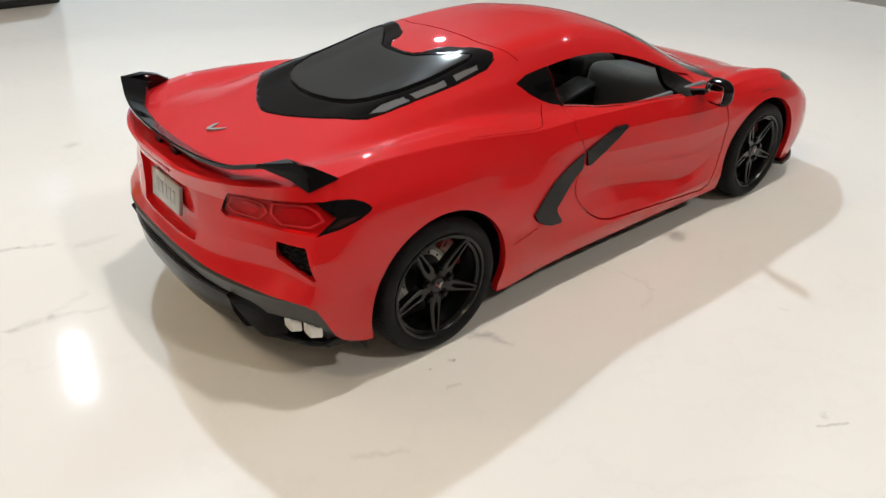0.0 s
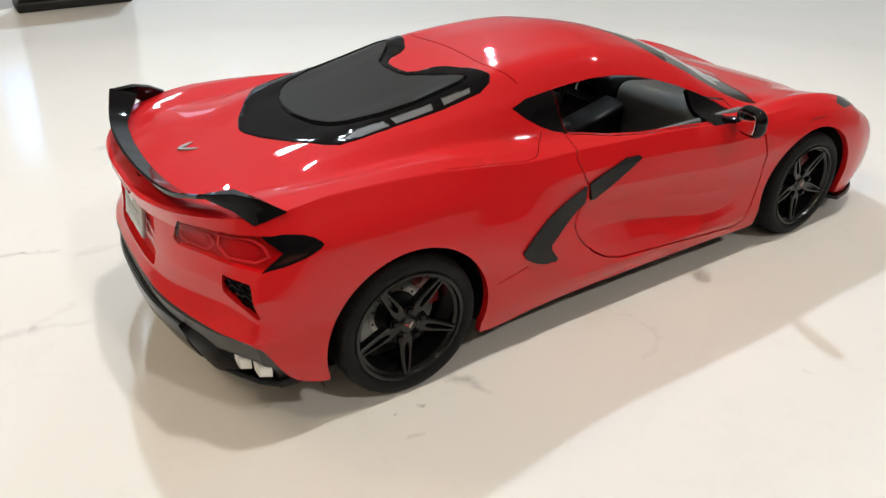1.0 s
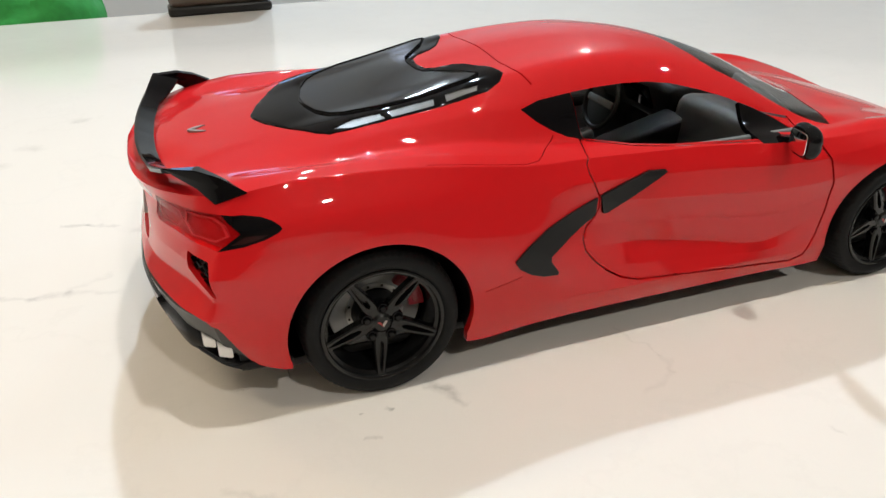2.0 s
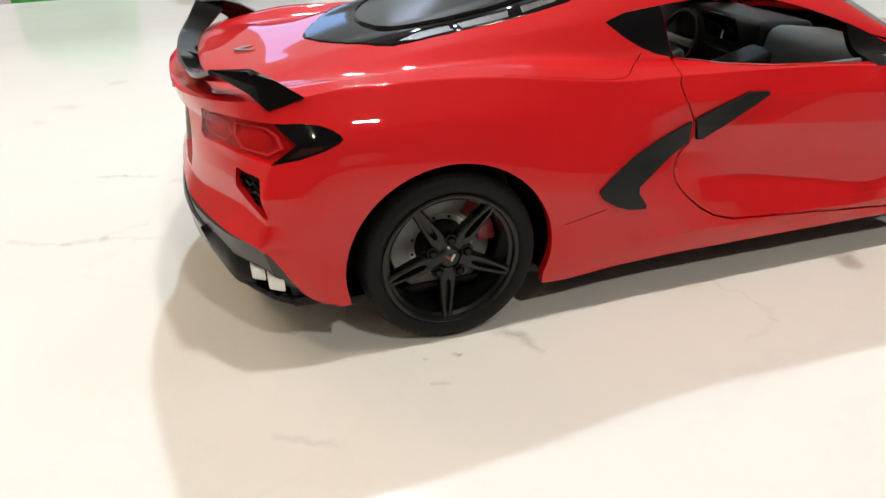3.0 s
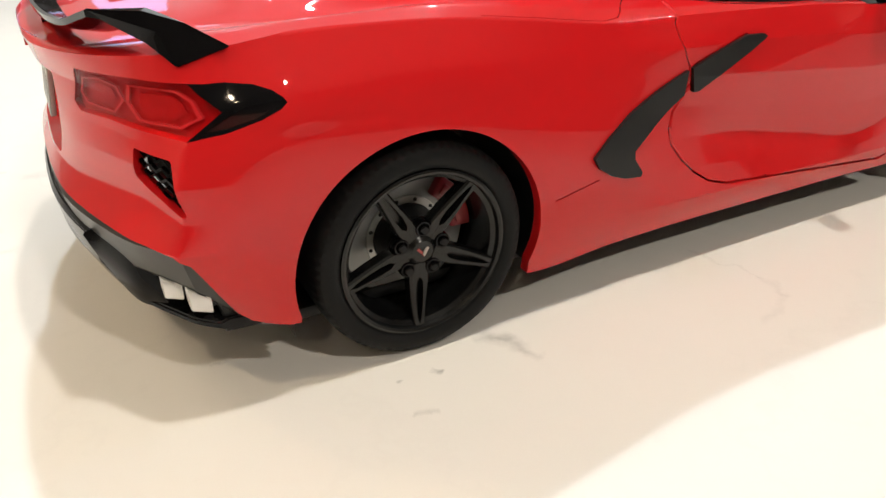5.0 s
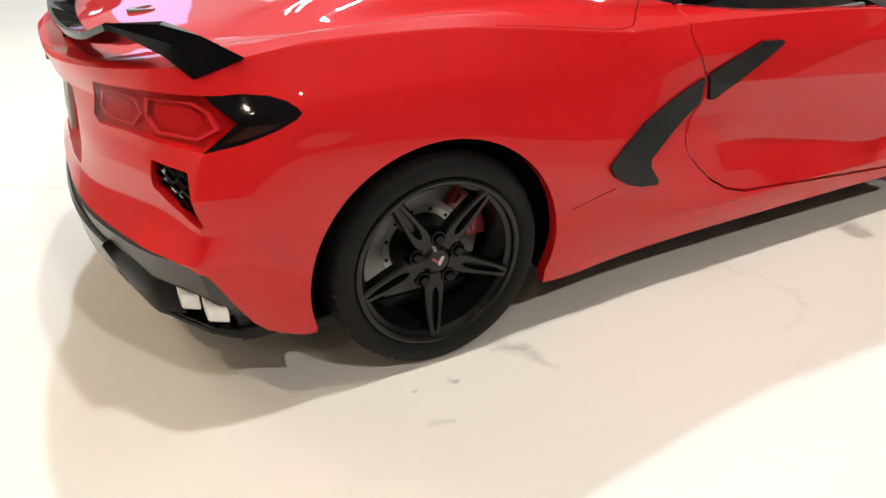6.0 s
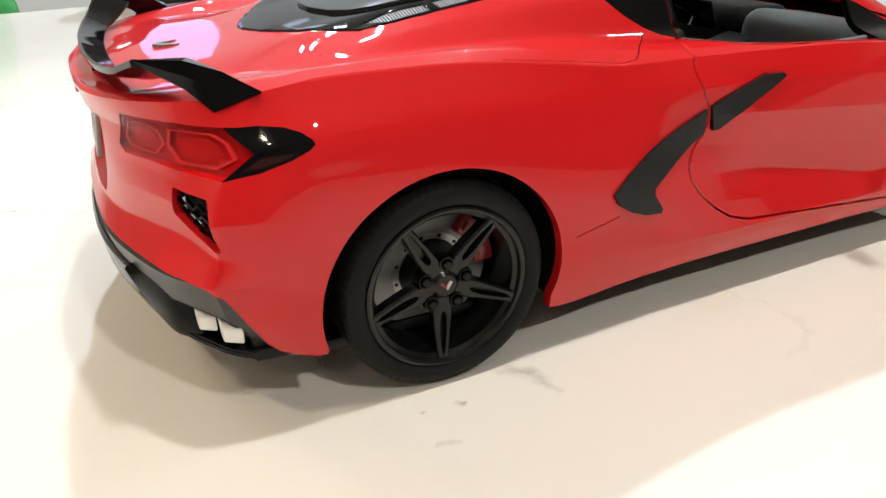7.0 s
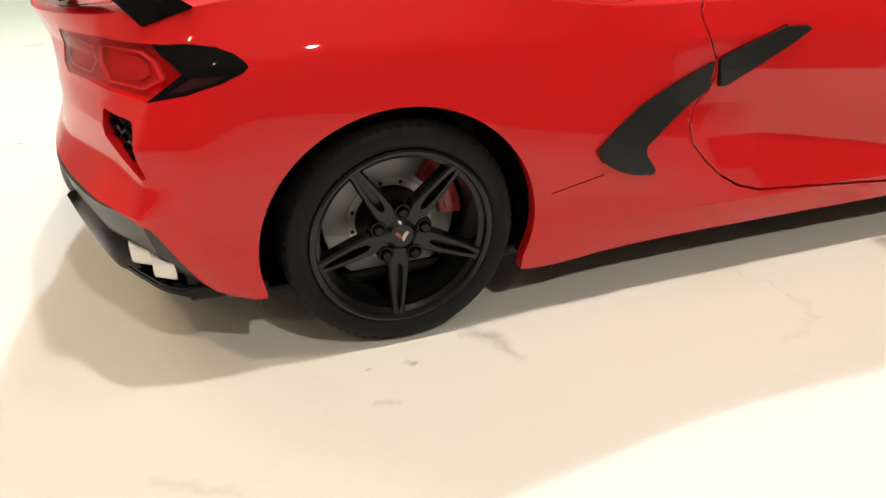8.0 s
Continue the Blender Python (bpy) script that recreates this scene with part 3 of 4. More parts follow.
# tail lamp, wrapping round the corner
LAMP_RED = [(-10.2, 50.7), (-4, 51.0), (2, 51.2), (10.4, 50.9), (15.2, 47.5), (11.2, 44.0), (4.6, 44.42), (-4.0, 44.52), (-11.8, 43.9), (-13.4, 45.0), (-12.2, 48)]
LAMP_BLACK = [(10.4, 50.9), (15, 51.0), (18.4, 50.6), (20.6, 49.8), (22.0, 48.8), (22.5, 48.1), (22.0, 47.4), (20, 46.3), (16, 44.9), (11.2, 44.0), (15.2, 47.5)]
LAMP_MARKER = [(12.9, 44.9), (16.2, 47.1), (20.9, 47.3), (19.2, 46.4), (16, 45.4)]
lamp_red = take(half, LAMP_RED, CORNER_VIEW, 1.8)
lamp_black = take(half, LAMP_BLACK, CORNER_VIEW, 0.8)
lamp_marker = take(lamp_black, LAMP_MARKER, CORNER_VIEW, 0.5)

# vent in the bumper's corner
VENT = [(1.5, 41.9), (8.8, 41.4), (11.0, 33.8), (9.9, 34.0), (5.2, 36.1), (1.5, 38.0)]
vent = take(half, rounded(VENT, 0.5, 2), CORNER_VIEW, 2.4)

# the unpainted valance below the red bumper
VALANCE = [(-36.5, 30.6), (-24, 30.5), (-11, 30.3), (-3, 29.9), (3.8, 29.2), (8.5, 28.3), (10.6, 26.6), (12.2, 22), (13.8, 16.4), (15.2, 14.6), (19, 13.4), (22.6, 12.2), (22, 9), (-40, 9)]
valance = take(half, VALANCE, CORNER_VIEW, 0.6, facing=-0.05)

BAY = rounded([(-6, 22.4), (4, 22.4), (9.6, 21.2), (11.4, 18.0), (11.4, 15.4), (9, 14.6), (-6, 14.4)], 1.2, 3)
take(valance, BAY, CORNER_VIEW, 4.0, facing=-0.05)

# sunk panel behind the number plate
RECESS = rounded([(-2, 48.8), (18.6, 47.8), (16.0, 33.9), (-2, 33.5)], 0.8, 3)
recess = take(half, RECESS, TAIL_VIEW, 2.0, facing=0.3, deep=-30)

# joints: roof panel, quarter panel, sill crease
groove(half, [(44.6, 0.4), (44.2, -10), (43.8, -18), (44.5, -23), (47.6, -28.6)], TOP_VIEW, 0.42)
groove(half, [(14, -45.6), (30, -45.5), (39, -45.4), (42.4, -44.6), (44, -43.2), (46, -40.8), (50.2, -36.6)], TOP_VIEW, 0.2, 0.4)
groove(half, [(25.4, 23.2), (30, 24.0), (35.2, 24.9)], SIDE_VIEW, 0.22, 0.4)
# headlamp
HEADLAMP = [(169.5, -47.4), (176, -43.6), (184, -39.5), (193, -35.6), (197, -36), (192, -40.6), (184, -45.0), (177, -47.8), (172, -49.0)]
headlamp = take(half, HEADLAMP, TOP_VIEW, 1.0, facing=0.05)

body = part("body", mirrored(half), RED, car, smooth=52)
half.free()
for d in pair("door", plate(soften(door, 0.3, 0.26), 0.9, 0.0), RED, car):
    pass
pair("mirror_sail", plate(sail, 1.4, -0.1), BLACK, car, "black panel in the front corner of the door window")
pair("quarter_panel", plate(quarter, 0.6, -0.15), BLACK, car, "gloss black quarter window panel")
part("hatch_frame", plate(soften(mirrored(hatch), 0.3, 0.2), 0.8, 0.25), BLACK, car, "gloss black rear hatch frame")
part("hatch_glass", plate(mirrored(hatch_glass), 0.5, 0.55), SMOKED, car, "smoked rear hatch glass")
part("windscreen", plate(mirrored(screen), 0.5, -0.1), CLEAR, car, "clear windscreen")
pair("flank_blade", plate(blade_fender, 1.2, 0.7, (0, -1, 0)), SATIN, car, "satin black flank blade")
pair("door_blade", plate(blade_door, 1.2, 0.7, (0, -1, 0)), SATIN, car, "satin black door blade")
pair("valance", plate(valance, 0.5, -0.5), GREY, car, "dark grey unpainted valance")
pair("headlamp", plate(headlamp, 0.4, 0.05), SMOKED, car, "dark smoked headlamp")
part("plate_recess", plate(mirrored(recess), 0.3, -1.9, (-1, 0, 0)), RED, car)
plate_turn = Matrix.Translation((-47.9, 0, 41.5)) @ Matrix.Rotation(radians(9), 4, 'Y')
number_plate = part("number_plate", moved(block(-0.4, 0.6, -8.7, 8.7, -3.8, 3.8, 0.25), plate_turn), PLATE, car, "blank grey number plate")
for k in range(5):
    part("character_bar", moved(block(-0.5, 0.1, -6.2 + 2.6 * k, -4.4 + 2.6 * k, -1.7, 1.7, 0.1), plate_turn), PLATE_BAR, number_plate)

# tail lamps: housing, light bars and tinted cover
housing = lamp_red.copy()
for lamp in pair("tail_lamp", plate(housing, 0.3, -1.5), LAMP_DARK, car, "dark red tail lamp"):
    pass


def on_panel(bm, poly, view, push):
    """A flat outline in a view, laid on a panel."""
    from_tree = BVHTree.FromBMesh(bm)
    au, av, inward = (Vector(v) for v in view)
    out = bmesh.new()
    vs = []
    for x, y in poly:
        o = au * x + av * y - inward * 200
        h = from_tree.ray_cast(o, inward)
        if h[0] is None:
            h = from_tree.find_nearest(au * x + av * y - inward * 60)
        vs.append(out.verts.new(h[0] - inward * push))
    return out, vs


def bar_ring(bm, outer, inner, view, push, thick):
    """A raised frame between two outlines, on a panel."""
    out, a = on_panel(bm, outer, view, push)
    inn, b = on_panel(bm, inner, view, push)
    bs = [out.verts.new(v.co) for v in b]
    inn.free()
    n = len(a)
    fs = [out.faces.new((a[i - 1], a[i], bs[i], bs[i - 1])) for i in range(n)]
    r = bmesh.ops.extrude_face_region(out, geom=fs)
    for v in {v for v in r["geom"] if isinstance(v, bmesh.types.BMVert)}:
        v.co -= Vector(view[2]) * thick
    bmesh.ops.recalc_face_normals(out, faces=out.faces)
    return out


def shrunk(poly, k):
    c = [sum(p[i] for p in poly) / len(poly) for i in (0, 1)]
    return [(c[0] + (x - c[0]) * k, c[1] + (y - c[1]) * k) for x, y in poly]


HEX_IN = [(-9.8, 49.4), (-5.6, 49.9), (-1.8, 49.3), (-0.6, 47.4), (-3.0, 45.3), (-10.4, 45.2), (-11.8, 46.6)]
HEX_OUT = [(0.4, 49.9), (8.4, 49.8), (11.0, 48.6), (12.6, 46.6), (9.6, 45.1), (2.4, 45.2), (-0.2, 47.3)]
for hexagon in (HEX_IN, HEX_OUT):
    pair("light_bar", bar_ring(lamp_red, hexagon, shrunk(hexagon, 0.90), CORNER_VIEW, -1.3, 0.5), LAMP_BRIGHT, car, "bright red light bar")
    pair("reflector", bar_ring(lamp_red, shrunk(hexagon, 0.62), shrunk(hexagon, 0.01), CORNER_VIEW, -1.4, 0.15), LAMP_DARK, car)
for cover in pair("lamp_cover", plate(lamp_red, 0.4, -0.1), LAMP_COVER, car, "red tinted lamp cover"):
    cover.visible_shadow = False
pair("lamp_corner", plate(lamp_black, 0.6, 0.05), BLACK, car, "gloss black lamp corner")
pair("side_marker", plate(lamp_marker, 0.4, -0.25), MARKER_RED, car, "smoked dark red side marker")

# honeycomb mesh in the bumper vents
vent_back = vent.copy()
pair("vent", plate(vent_back, 0.2, -2.2), SATIN, car, "black bumper vent")
for row in range(6):
    for col in range(4):
        cx = 2.4 + col * 2.4 + row * 0.35 + (0.0 if row % 2 else 0.5)
        cz = 41.0 - row * 1.35 - col * 0.12
        if not inside(VENT, cx, cz):
            continue
        v_shape = [(cx - 1.15, cz + 0.35), (cx, cz - 0.3), (cx + 1.15, cz + 0.35), (cx + 1.15, cz - 0.05), (cx, cz - 0.75), (cx - 1.15, cz - 0.05)]
        bar, vs = on_panel(vent, v_shape, CORNER_VIEW, -1.2)
        f = [bar.faces.new((vs[0], vs[1], vs[4], vs[5])), bar.faces.new((vs[1], vs[2], vs[3], vs[4]))]
        ex = bmesh.ops.extrude_face_region(bar, geom=f)
        for v in {v for v in ex["geom"] if isinstance(v, bmesh.types.BMVert)}:
            v.co += Vector(CORNER_VIEW[2]) * 0.7
        bmesh.ops.recalc_face_normals(bar, faces=bar.faces)
        pair("vent_slat", bar, UNDER_BLACK, car)
pair("vent_backing", solid(drawn_in(VENT, -0.4), CORNER_VIEW, -54.2, -53.4), SATIN, car)
vent.free()

# hatch grilles: a mesh floor coloured pale for its reflection, with fine slats
for g, outline in zip(grilles, GRILLES):
    x0, x1 = min(p[0] for p in outline), max(p[0] for p in outline)
    tree = BVHTree.FromBMesh(g)
    slats = []
    for i in range(int((x1 - x0) / 0.55)):
        x = x0 + i * 0.55
        pts = [tree.ray_cast(Vector((x, y, 90)), Vector((0, 0, -1)))[0] for y in np.linspace(-27.6, -24.0, 9)]
        pts = [p for p in pts if p]
        if len(pts) < 2:
            continue
        b = bmesh.new()
        top = [[b.verts.new((p.x + s, p.y, p.z + dz)) for s, dz in ((0, 0.02), (0.3, 0.02), (0.3, -0.5), (0, -0.5))] for p in pts]
        for a, c in zip(top, top[1:]):
            for k in range(4):
                b.faces.new((a[k], a[(k + 1) % 4], c[(k + 1) % 4], c[k]))
        b.faces.new(top[0])
        b.faces.new(top[-1][::-1])
        bmesh.ops.recalc_face_normals(b, faces=b.faces)
        slats.append(b)
    if slats:
        for ob in pair("grille_slats", join(*slats), GRILLE_GREY, car, "fine grey hatch grille"):
            ob["kind"] = "stuff"
    pair("grille_floor", plate(g, 0.2, -0.6), GRILLE_GREY, car)

# raised ridge round the hatch glass
ridge_out = [(x, y) for x, y in drawn_in(GLASS, -1.0)]
ridge_in = drawn_in(GLASS, 0.3)
full_glass = mirrored(glass_ridge)
RIDGE = ridge_out[1:-1] + [(x, -y) for x, y in reversed(ridge_out[1:-1])]
RIDGE_IN = ridge_in[1:-1] + [(x, -y) for x, y in reversed(ridge_in[1:-1])]
part("glass_ridge", bar_ring(full_glass, RIDGE, RIDGE_IN, TOP_VIEW, 0.1, 0.75), BLACK, car)
full_glass.free()
glass_ridge.free()

# brake light strip and a row of raised letters, too small to read, under the spoiler
part("brake_strip", block(-49.72, -48.6, -9, 9, 50.0, 50.9, 0.2), LAMP_DARK, car, "dark red brake light strip")
for i in range(8):
    y = -8.4 + i * 2.4
    part("letter_bar", block(-49.15 + 0.003 * y * y, -48.2 + 0.003 * y * y, y - 0.75, y + 0.75, 48.9, 49.6, 0.15), SATIN, car)

# badge on the tail deck
for s in (1, -1):
    wing = [(-35.2, 0.0), (-34.0, 0.0), (-32.2, s * 1.3), (-30.6, s * 2.2), (-31.4, s * 2.5), (-33.2, s * 1.9), (-34.6, s * 0.9)]
    part("badge_wing", solid(wing, TOP_VIEW, -55.12, -54.2), SILVER, car, "small silver deck badge")

# rear spoiler: a thin blade over the tail edge with two swept end plates
SPOILER_PLAN = by_x([(0, -47.6, 56.6), (12, -47.2, 56.7), (24, -45.8, 57.1), (32, -44.2, 58.0), (37, -42.8, 59.4), (40.5, -41.8, 60.4)])


def spoiler():
    bm = bmesh.new()
    rings = []
    for w in np.linspace(-40.5, 40.5, 75):
        x, z = SPOILER_PLAN(abs(w))[0]
        chord = 4.3 + 3.0 * min(1, max(0, (abs(w) - 26) / 14))
        rings.append([bm.verts.new(c) for c in ((x, w, z), (x + 0.5, w, z + 0.15), (x + chord * 0.5, w, z - 0.65), (x + chord, w, z - 1.9), (x + chord, w, z - 2.4), (x + chord * 0.4, w, z - 1.7), (x + 0.1, w, z - 0.9))])
    for a, b in zip(rings, rings[1:]):
        for k in range(7):
            bm.faces.new((a[k], a[(k + 1) % 7], b[(k + 1) % 7], b[k]))
    bm.faces.new(rings[0])
    bm.faces.new(rings[-1][::-1])
    bmesh.ops.recalc_face_normals(bm, faces=bm.faces)
    return bm


def end_plate(s):
    """From the blade's end down and forward to the fender."""
    bm = bmesh.new()
    outer = [(-41.8, 40.4, 60.5), (-35.2, 43.4, 60.1), (-30.6, 45.3, 58.5), (-25.6, 47.9, 55.4), (-29.4, 46.9, 54.1), (-32.6, 45.7, 52.9), (-35.6, 43.2, 56.0), (-39.6, 40.8, 58.6)]
    inner = [(-41.2, 39.4, 60.0), (-34.2, 40.4, 59.9), (-30.0, 43.6, 58.0), (-26.0, 46.4, 55.1), (-29.0, 45.0, 54.4), (-31.8, 43.6, 53.4), (-34.8, 41.2, 56.0), (-39.0, 39.2, 58.6)]
    a = [bm.verts.new((x, s * y, z)) for x, y, z in outer]
    b = [bm.verts.new((x, s * y, z)) for x, y, z in inner]
    ca, cb = bm.verts.new((-33.6, s * 44.4, 57.3)), bm.verts.new((-33, s * 42.0, 57.2))
    for i in range(8):
        bm.faces.new((a[i - 1], a[i], ca))
        bm.faces.new((b[i], b[i - 1], cb))
        bm.faces.new((a[i - 1], b[i - 1], b[i], a[i]))
    bmesh.ops.recalc_face_normals(bm, faces=bm.faces)
    bmesh.ops.bevel(bm, geom=[e for e in bm.edges if len(e.link_faces) == 2 and e.calc_face_angle(0) > 0.7], offset=0.2, segments=2, affect="EDGES")
    return bm


spoil = part("spoiler", spoiler(), BLACK, car, "gloss black rear spoiler blade")
part("end_plate", end_plate(-1), BLACK, spoil)
part("end_plate", end_plate(1), BLACK, spoil)
for y0, y1 in ((-7, -3), (3, 7)):
    part("strut", block(-46.4, -43.4, y0, y1, 52.0, 54.5, 0.3), BLACK, spoil)

# diffuser, exhaust tips, lower lip
TAIL_PLAN = by_x([(0, -50.8), (12, -50.4), (24, -48.5), (36, -44.6), (44, -40.4), (48.5, -37.4), (51, -34.5)])


def sweep_tail(w0, w1, profile, n=40, drop=0.0):
    bm = bmesh.new()
    rings = []
    for w in np.linspace(w0, w1, n):
        x = TAIL_PLAN(abs(w))[0, 0]
        rings.append([bm.verts.new((x + dx, w, z - (drop * (w / 30) ** 2 if z > 25 else 0))) for dx, z in profile])
    m = len(profile)
    for a, b in zip(rings, rings[1:]):
        for k in range(m):
            bm.faces.new((a[k], a[(k + 1) % m], b[(k + 1) % m], b[k]))
    bm.faces.new(rings[0])
    bm.faces.new(rings[-1][::-1])
    bmesh.ops.recalc_face_normals(bm, faces=bm.faces)
    bmesh.ops.bevel(bm, geom=[e for e in bm.edges if len(e.link_faces) == 2 and e.calc_face_angle(0) > 0.5], offset=0.25, segments=2, affect="EDGES")
    return bm


diffuser = part("diffuser", sweep_tail(-30.5, 30.5, [(2.0, 27.2), (-0.6, 26.7), (-1.2, 25.6), (-0.5, 20), (2.0, 14.4), (5.0, 13.2), (16, 12.4), (16, 20)], 40, 0.6), UNDER_BLACK, car, "gloss black diffuser")


def corner_panel(s):
    """The diffuser's swept outer panel, from the crest beside the middle to the exhausts."""
    low = np.array([(-49.0, 31.2, 25.6), (-46.6, 33.4, 20.2), (-43.6, 36.2, 14.9), (-41.2, 38.6, 14.0), (-38.6, 41.2, 13.8)])
    high = np.array([(-46.0, 30.2, 27.2), (-45.2, 35.6, 26.8), (-43.2, 39.6, 25.4), (-40.6, 41.0, 22.0), (-39.0, 42.0, 17.6)])
    deep = np.array([(-42, 29.6, 25.0), (-40, 34, 25.0), (-37, 38.6, 23.5), (-36, 40, 21), (-35, 41, 17)])
    under = np.array([(-44, 29.6, 23.0), (-42, 31.5, 18), (-38, 34, 13.6), (-36, 36.6, 13.2), (-34, 40, 13.2)])
    t, q = np.arange(5.0), np.linspace(0, 4, 25)
    rails = [curve_at(t, r, q) for r in (low, high, deep, under)]
    bm = bmesh.new()
    rings = []
    for lo, hi, de, un in zip(*rails):
        mid = (lo + hi) / 2 + np.array((-0.5, 0.5, -0.3))
        rings.append([bm.verts.new((p[0], s * p[1], p[2])) for p in (lo, 0.35 * hi + 0.65 * lo + 0.9 * (mid - (lo + hi) / 2), 0.7 * hi + 0.3 * lo + 0.9 * (mid - (lo + hi) / 2), hi, de, un)])
    for a, b in zip(rings, rings[1:]):
        for k in range(6):
            bm.faces.new((a[k], a[(k + 1) % 6], b[(k + 1) % 6], b[k]))
    bm.faces.new(rings[0])
    bm.faces.new(rings[-1][::-1])
    bmesh.ops.recalc_face_normals(bm, faces=bm.faces)
    bmesh.ops.bevel(bm, geom=[e for e in bm.edges if len(e.link_faces) == 2 and e.calc_face_angle(0) > 0.7], offset=0.22, segments=2, affect="EDGES")
    return bm


for s in (-1, 1):
    a, b = (36.6, 50.4) if s > 0 else (-50.4, -36.6)
    part("lower_lip", sweep_tail(a, b, [(3.0, 16.0), (1.6, 15.6), (1.3, 14.8), (3.4, 13.6), (14, 13.0), (14, 15.0)], 18), BLACK, diffuser)
    part("side_panel", corner_panel(s), UNDER_BLACK, diffuser, "gloss black outer diffuser panel")
    for y, x, z, length in ((44.2, -40.1, 20.5, 2.6), (48.0, -37.2, 19.4, 3.0)):
        view = ((0, s, 0), (0, 0, 1), (1, 0, 0))
        outline = rounded([(y - 1.9, z - 1.7), (y + 1.8, z - 2.0), (y + 1.9, z + 1.7), (y - 1.8, z + 2.0)], 1.2, 6)
        tip = solid(outline, view, x, x + length)
        mouth = [f for f in tip.faces if len(f.verts) > 6 and f.calc_center_median().x < x + 0.1]
        bmesh.ops.inset_region(tip, faces=mouth, thickness=0.35)
        for v in {v for f in mouth for v in f.verts}:
            v.co.x += 0.5
        bmesh.ops.bevel(tip, geom=[e for e in tip.edges if len(e.link_faces) == 2 and e.calc_face_angle(0) > 1.0], offset=0.15, segments=2, affect="EDGES")
        for v in tip.verts:
            v.co.z -= 0.4 * (v.co.x - x - length / 2)
        part("exhaust_tip", tip, TIP_SILVER, diffuser, "bright silver exhaust tip")
        part("exhaust_pipe", solid(shrunk(outline, 0.8), view, x + length - 0.2, -30), SATIN, diffuser)
    part("exhaust_bay", block(-33, -27, s * 33, s * 49.5, 13, 22, 0.4), SATIN, diffuser)

# underside, wheel housings
part("floor_pan", block(-24, 196, -45, 45, 8.0, 10.5, 0.8), SATIN, car)
for cx, cz, r in ((0, 19.2, 22.8), (154.4, 18.2, 23.6)):
    well = bmesh.new()
    rows = [[well.verts.new((x, y, z)) for x, z in [(cx - r, 9.5)] + arc(cx, cz, r, 180, 0, 24) + [(cx + r, 9.5)]] for y in (-51.2, -28)]
    for i in range(len(rows[0]) - 1):
        well.faces.new((rows[0][i], rows[0][i + 1], rows[1][i + 1], rows[1][i]))
    well.faces.new(rows[1][::-1])
    pair("wheel_housing", well, SATIN, car)


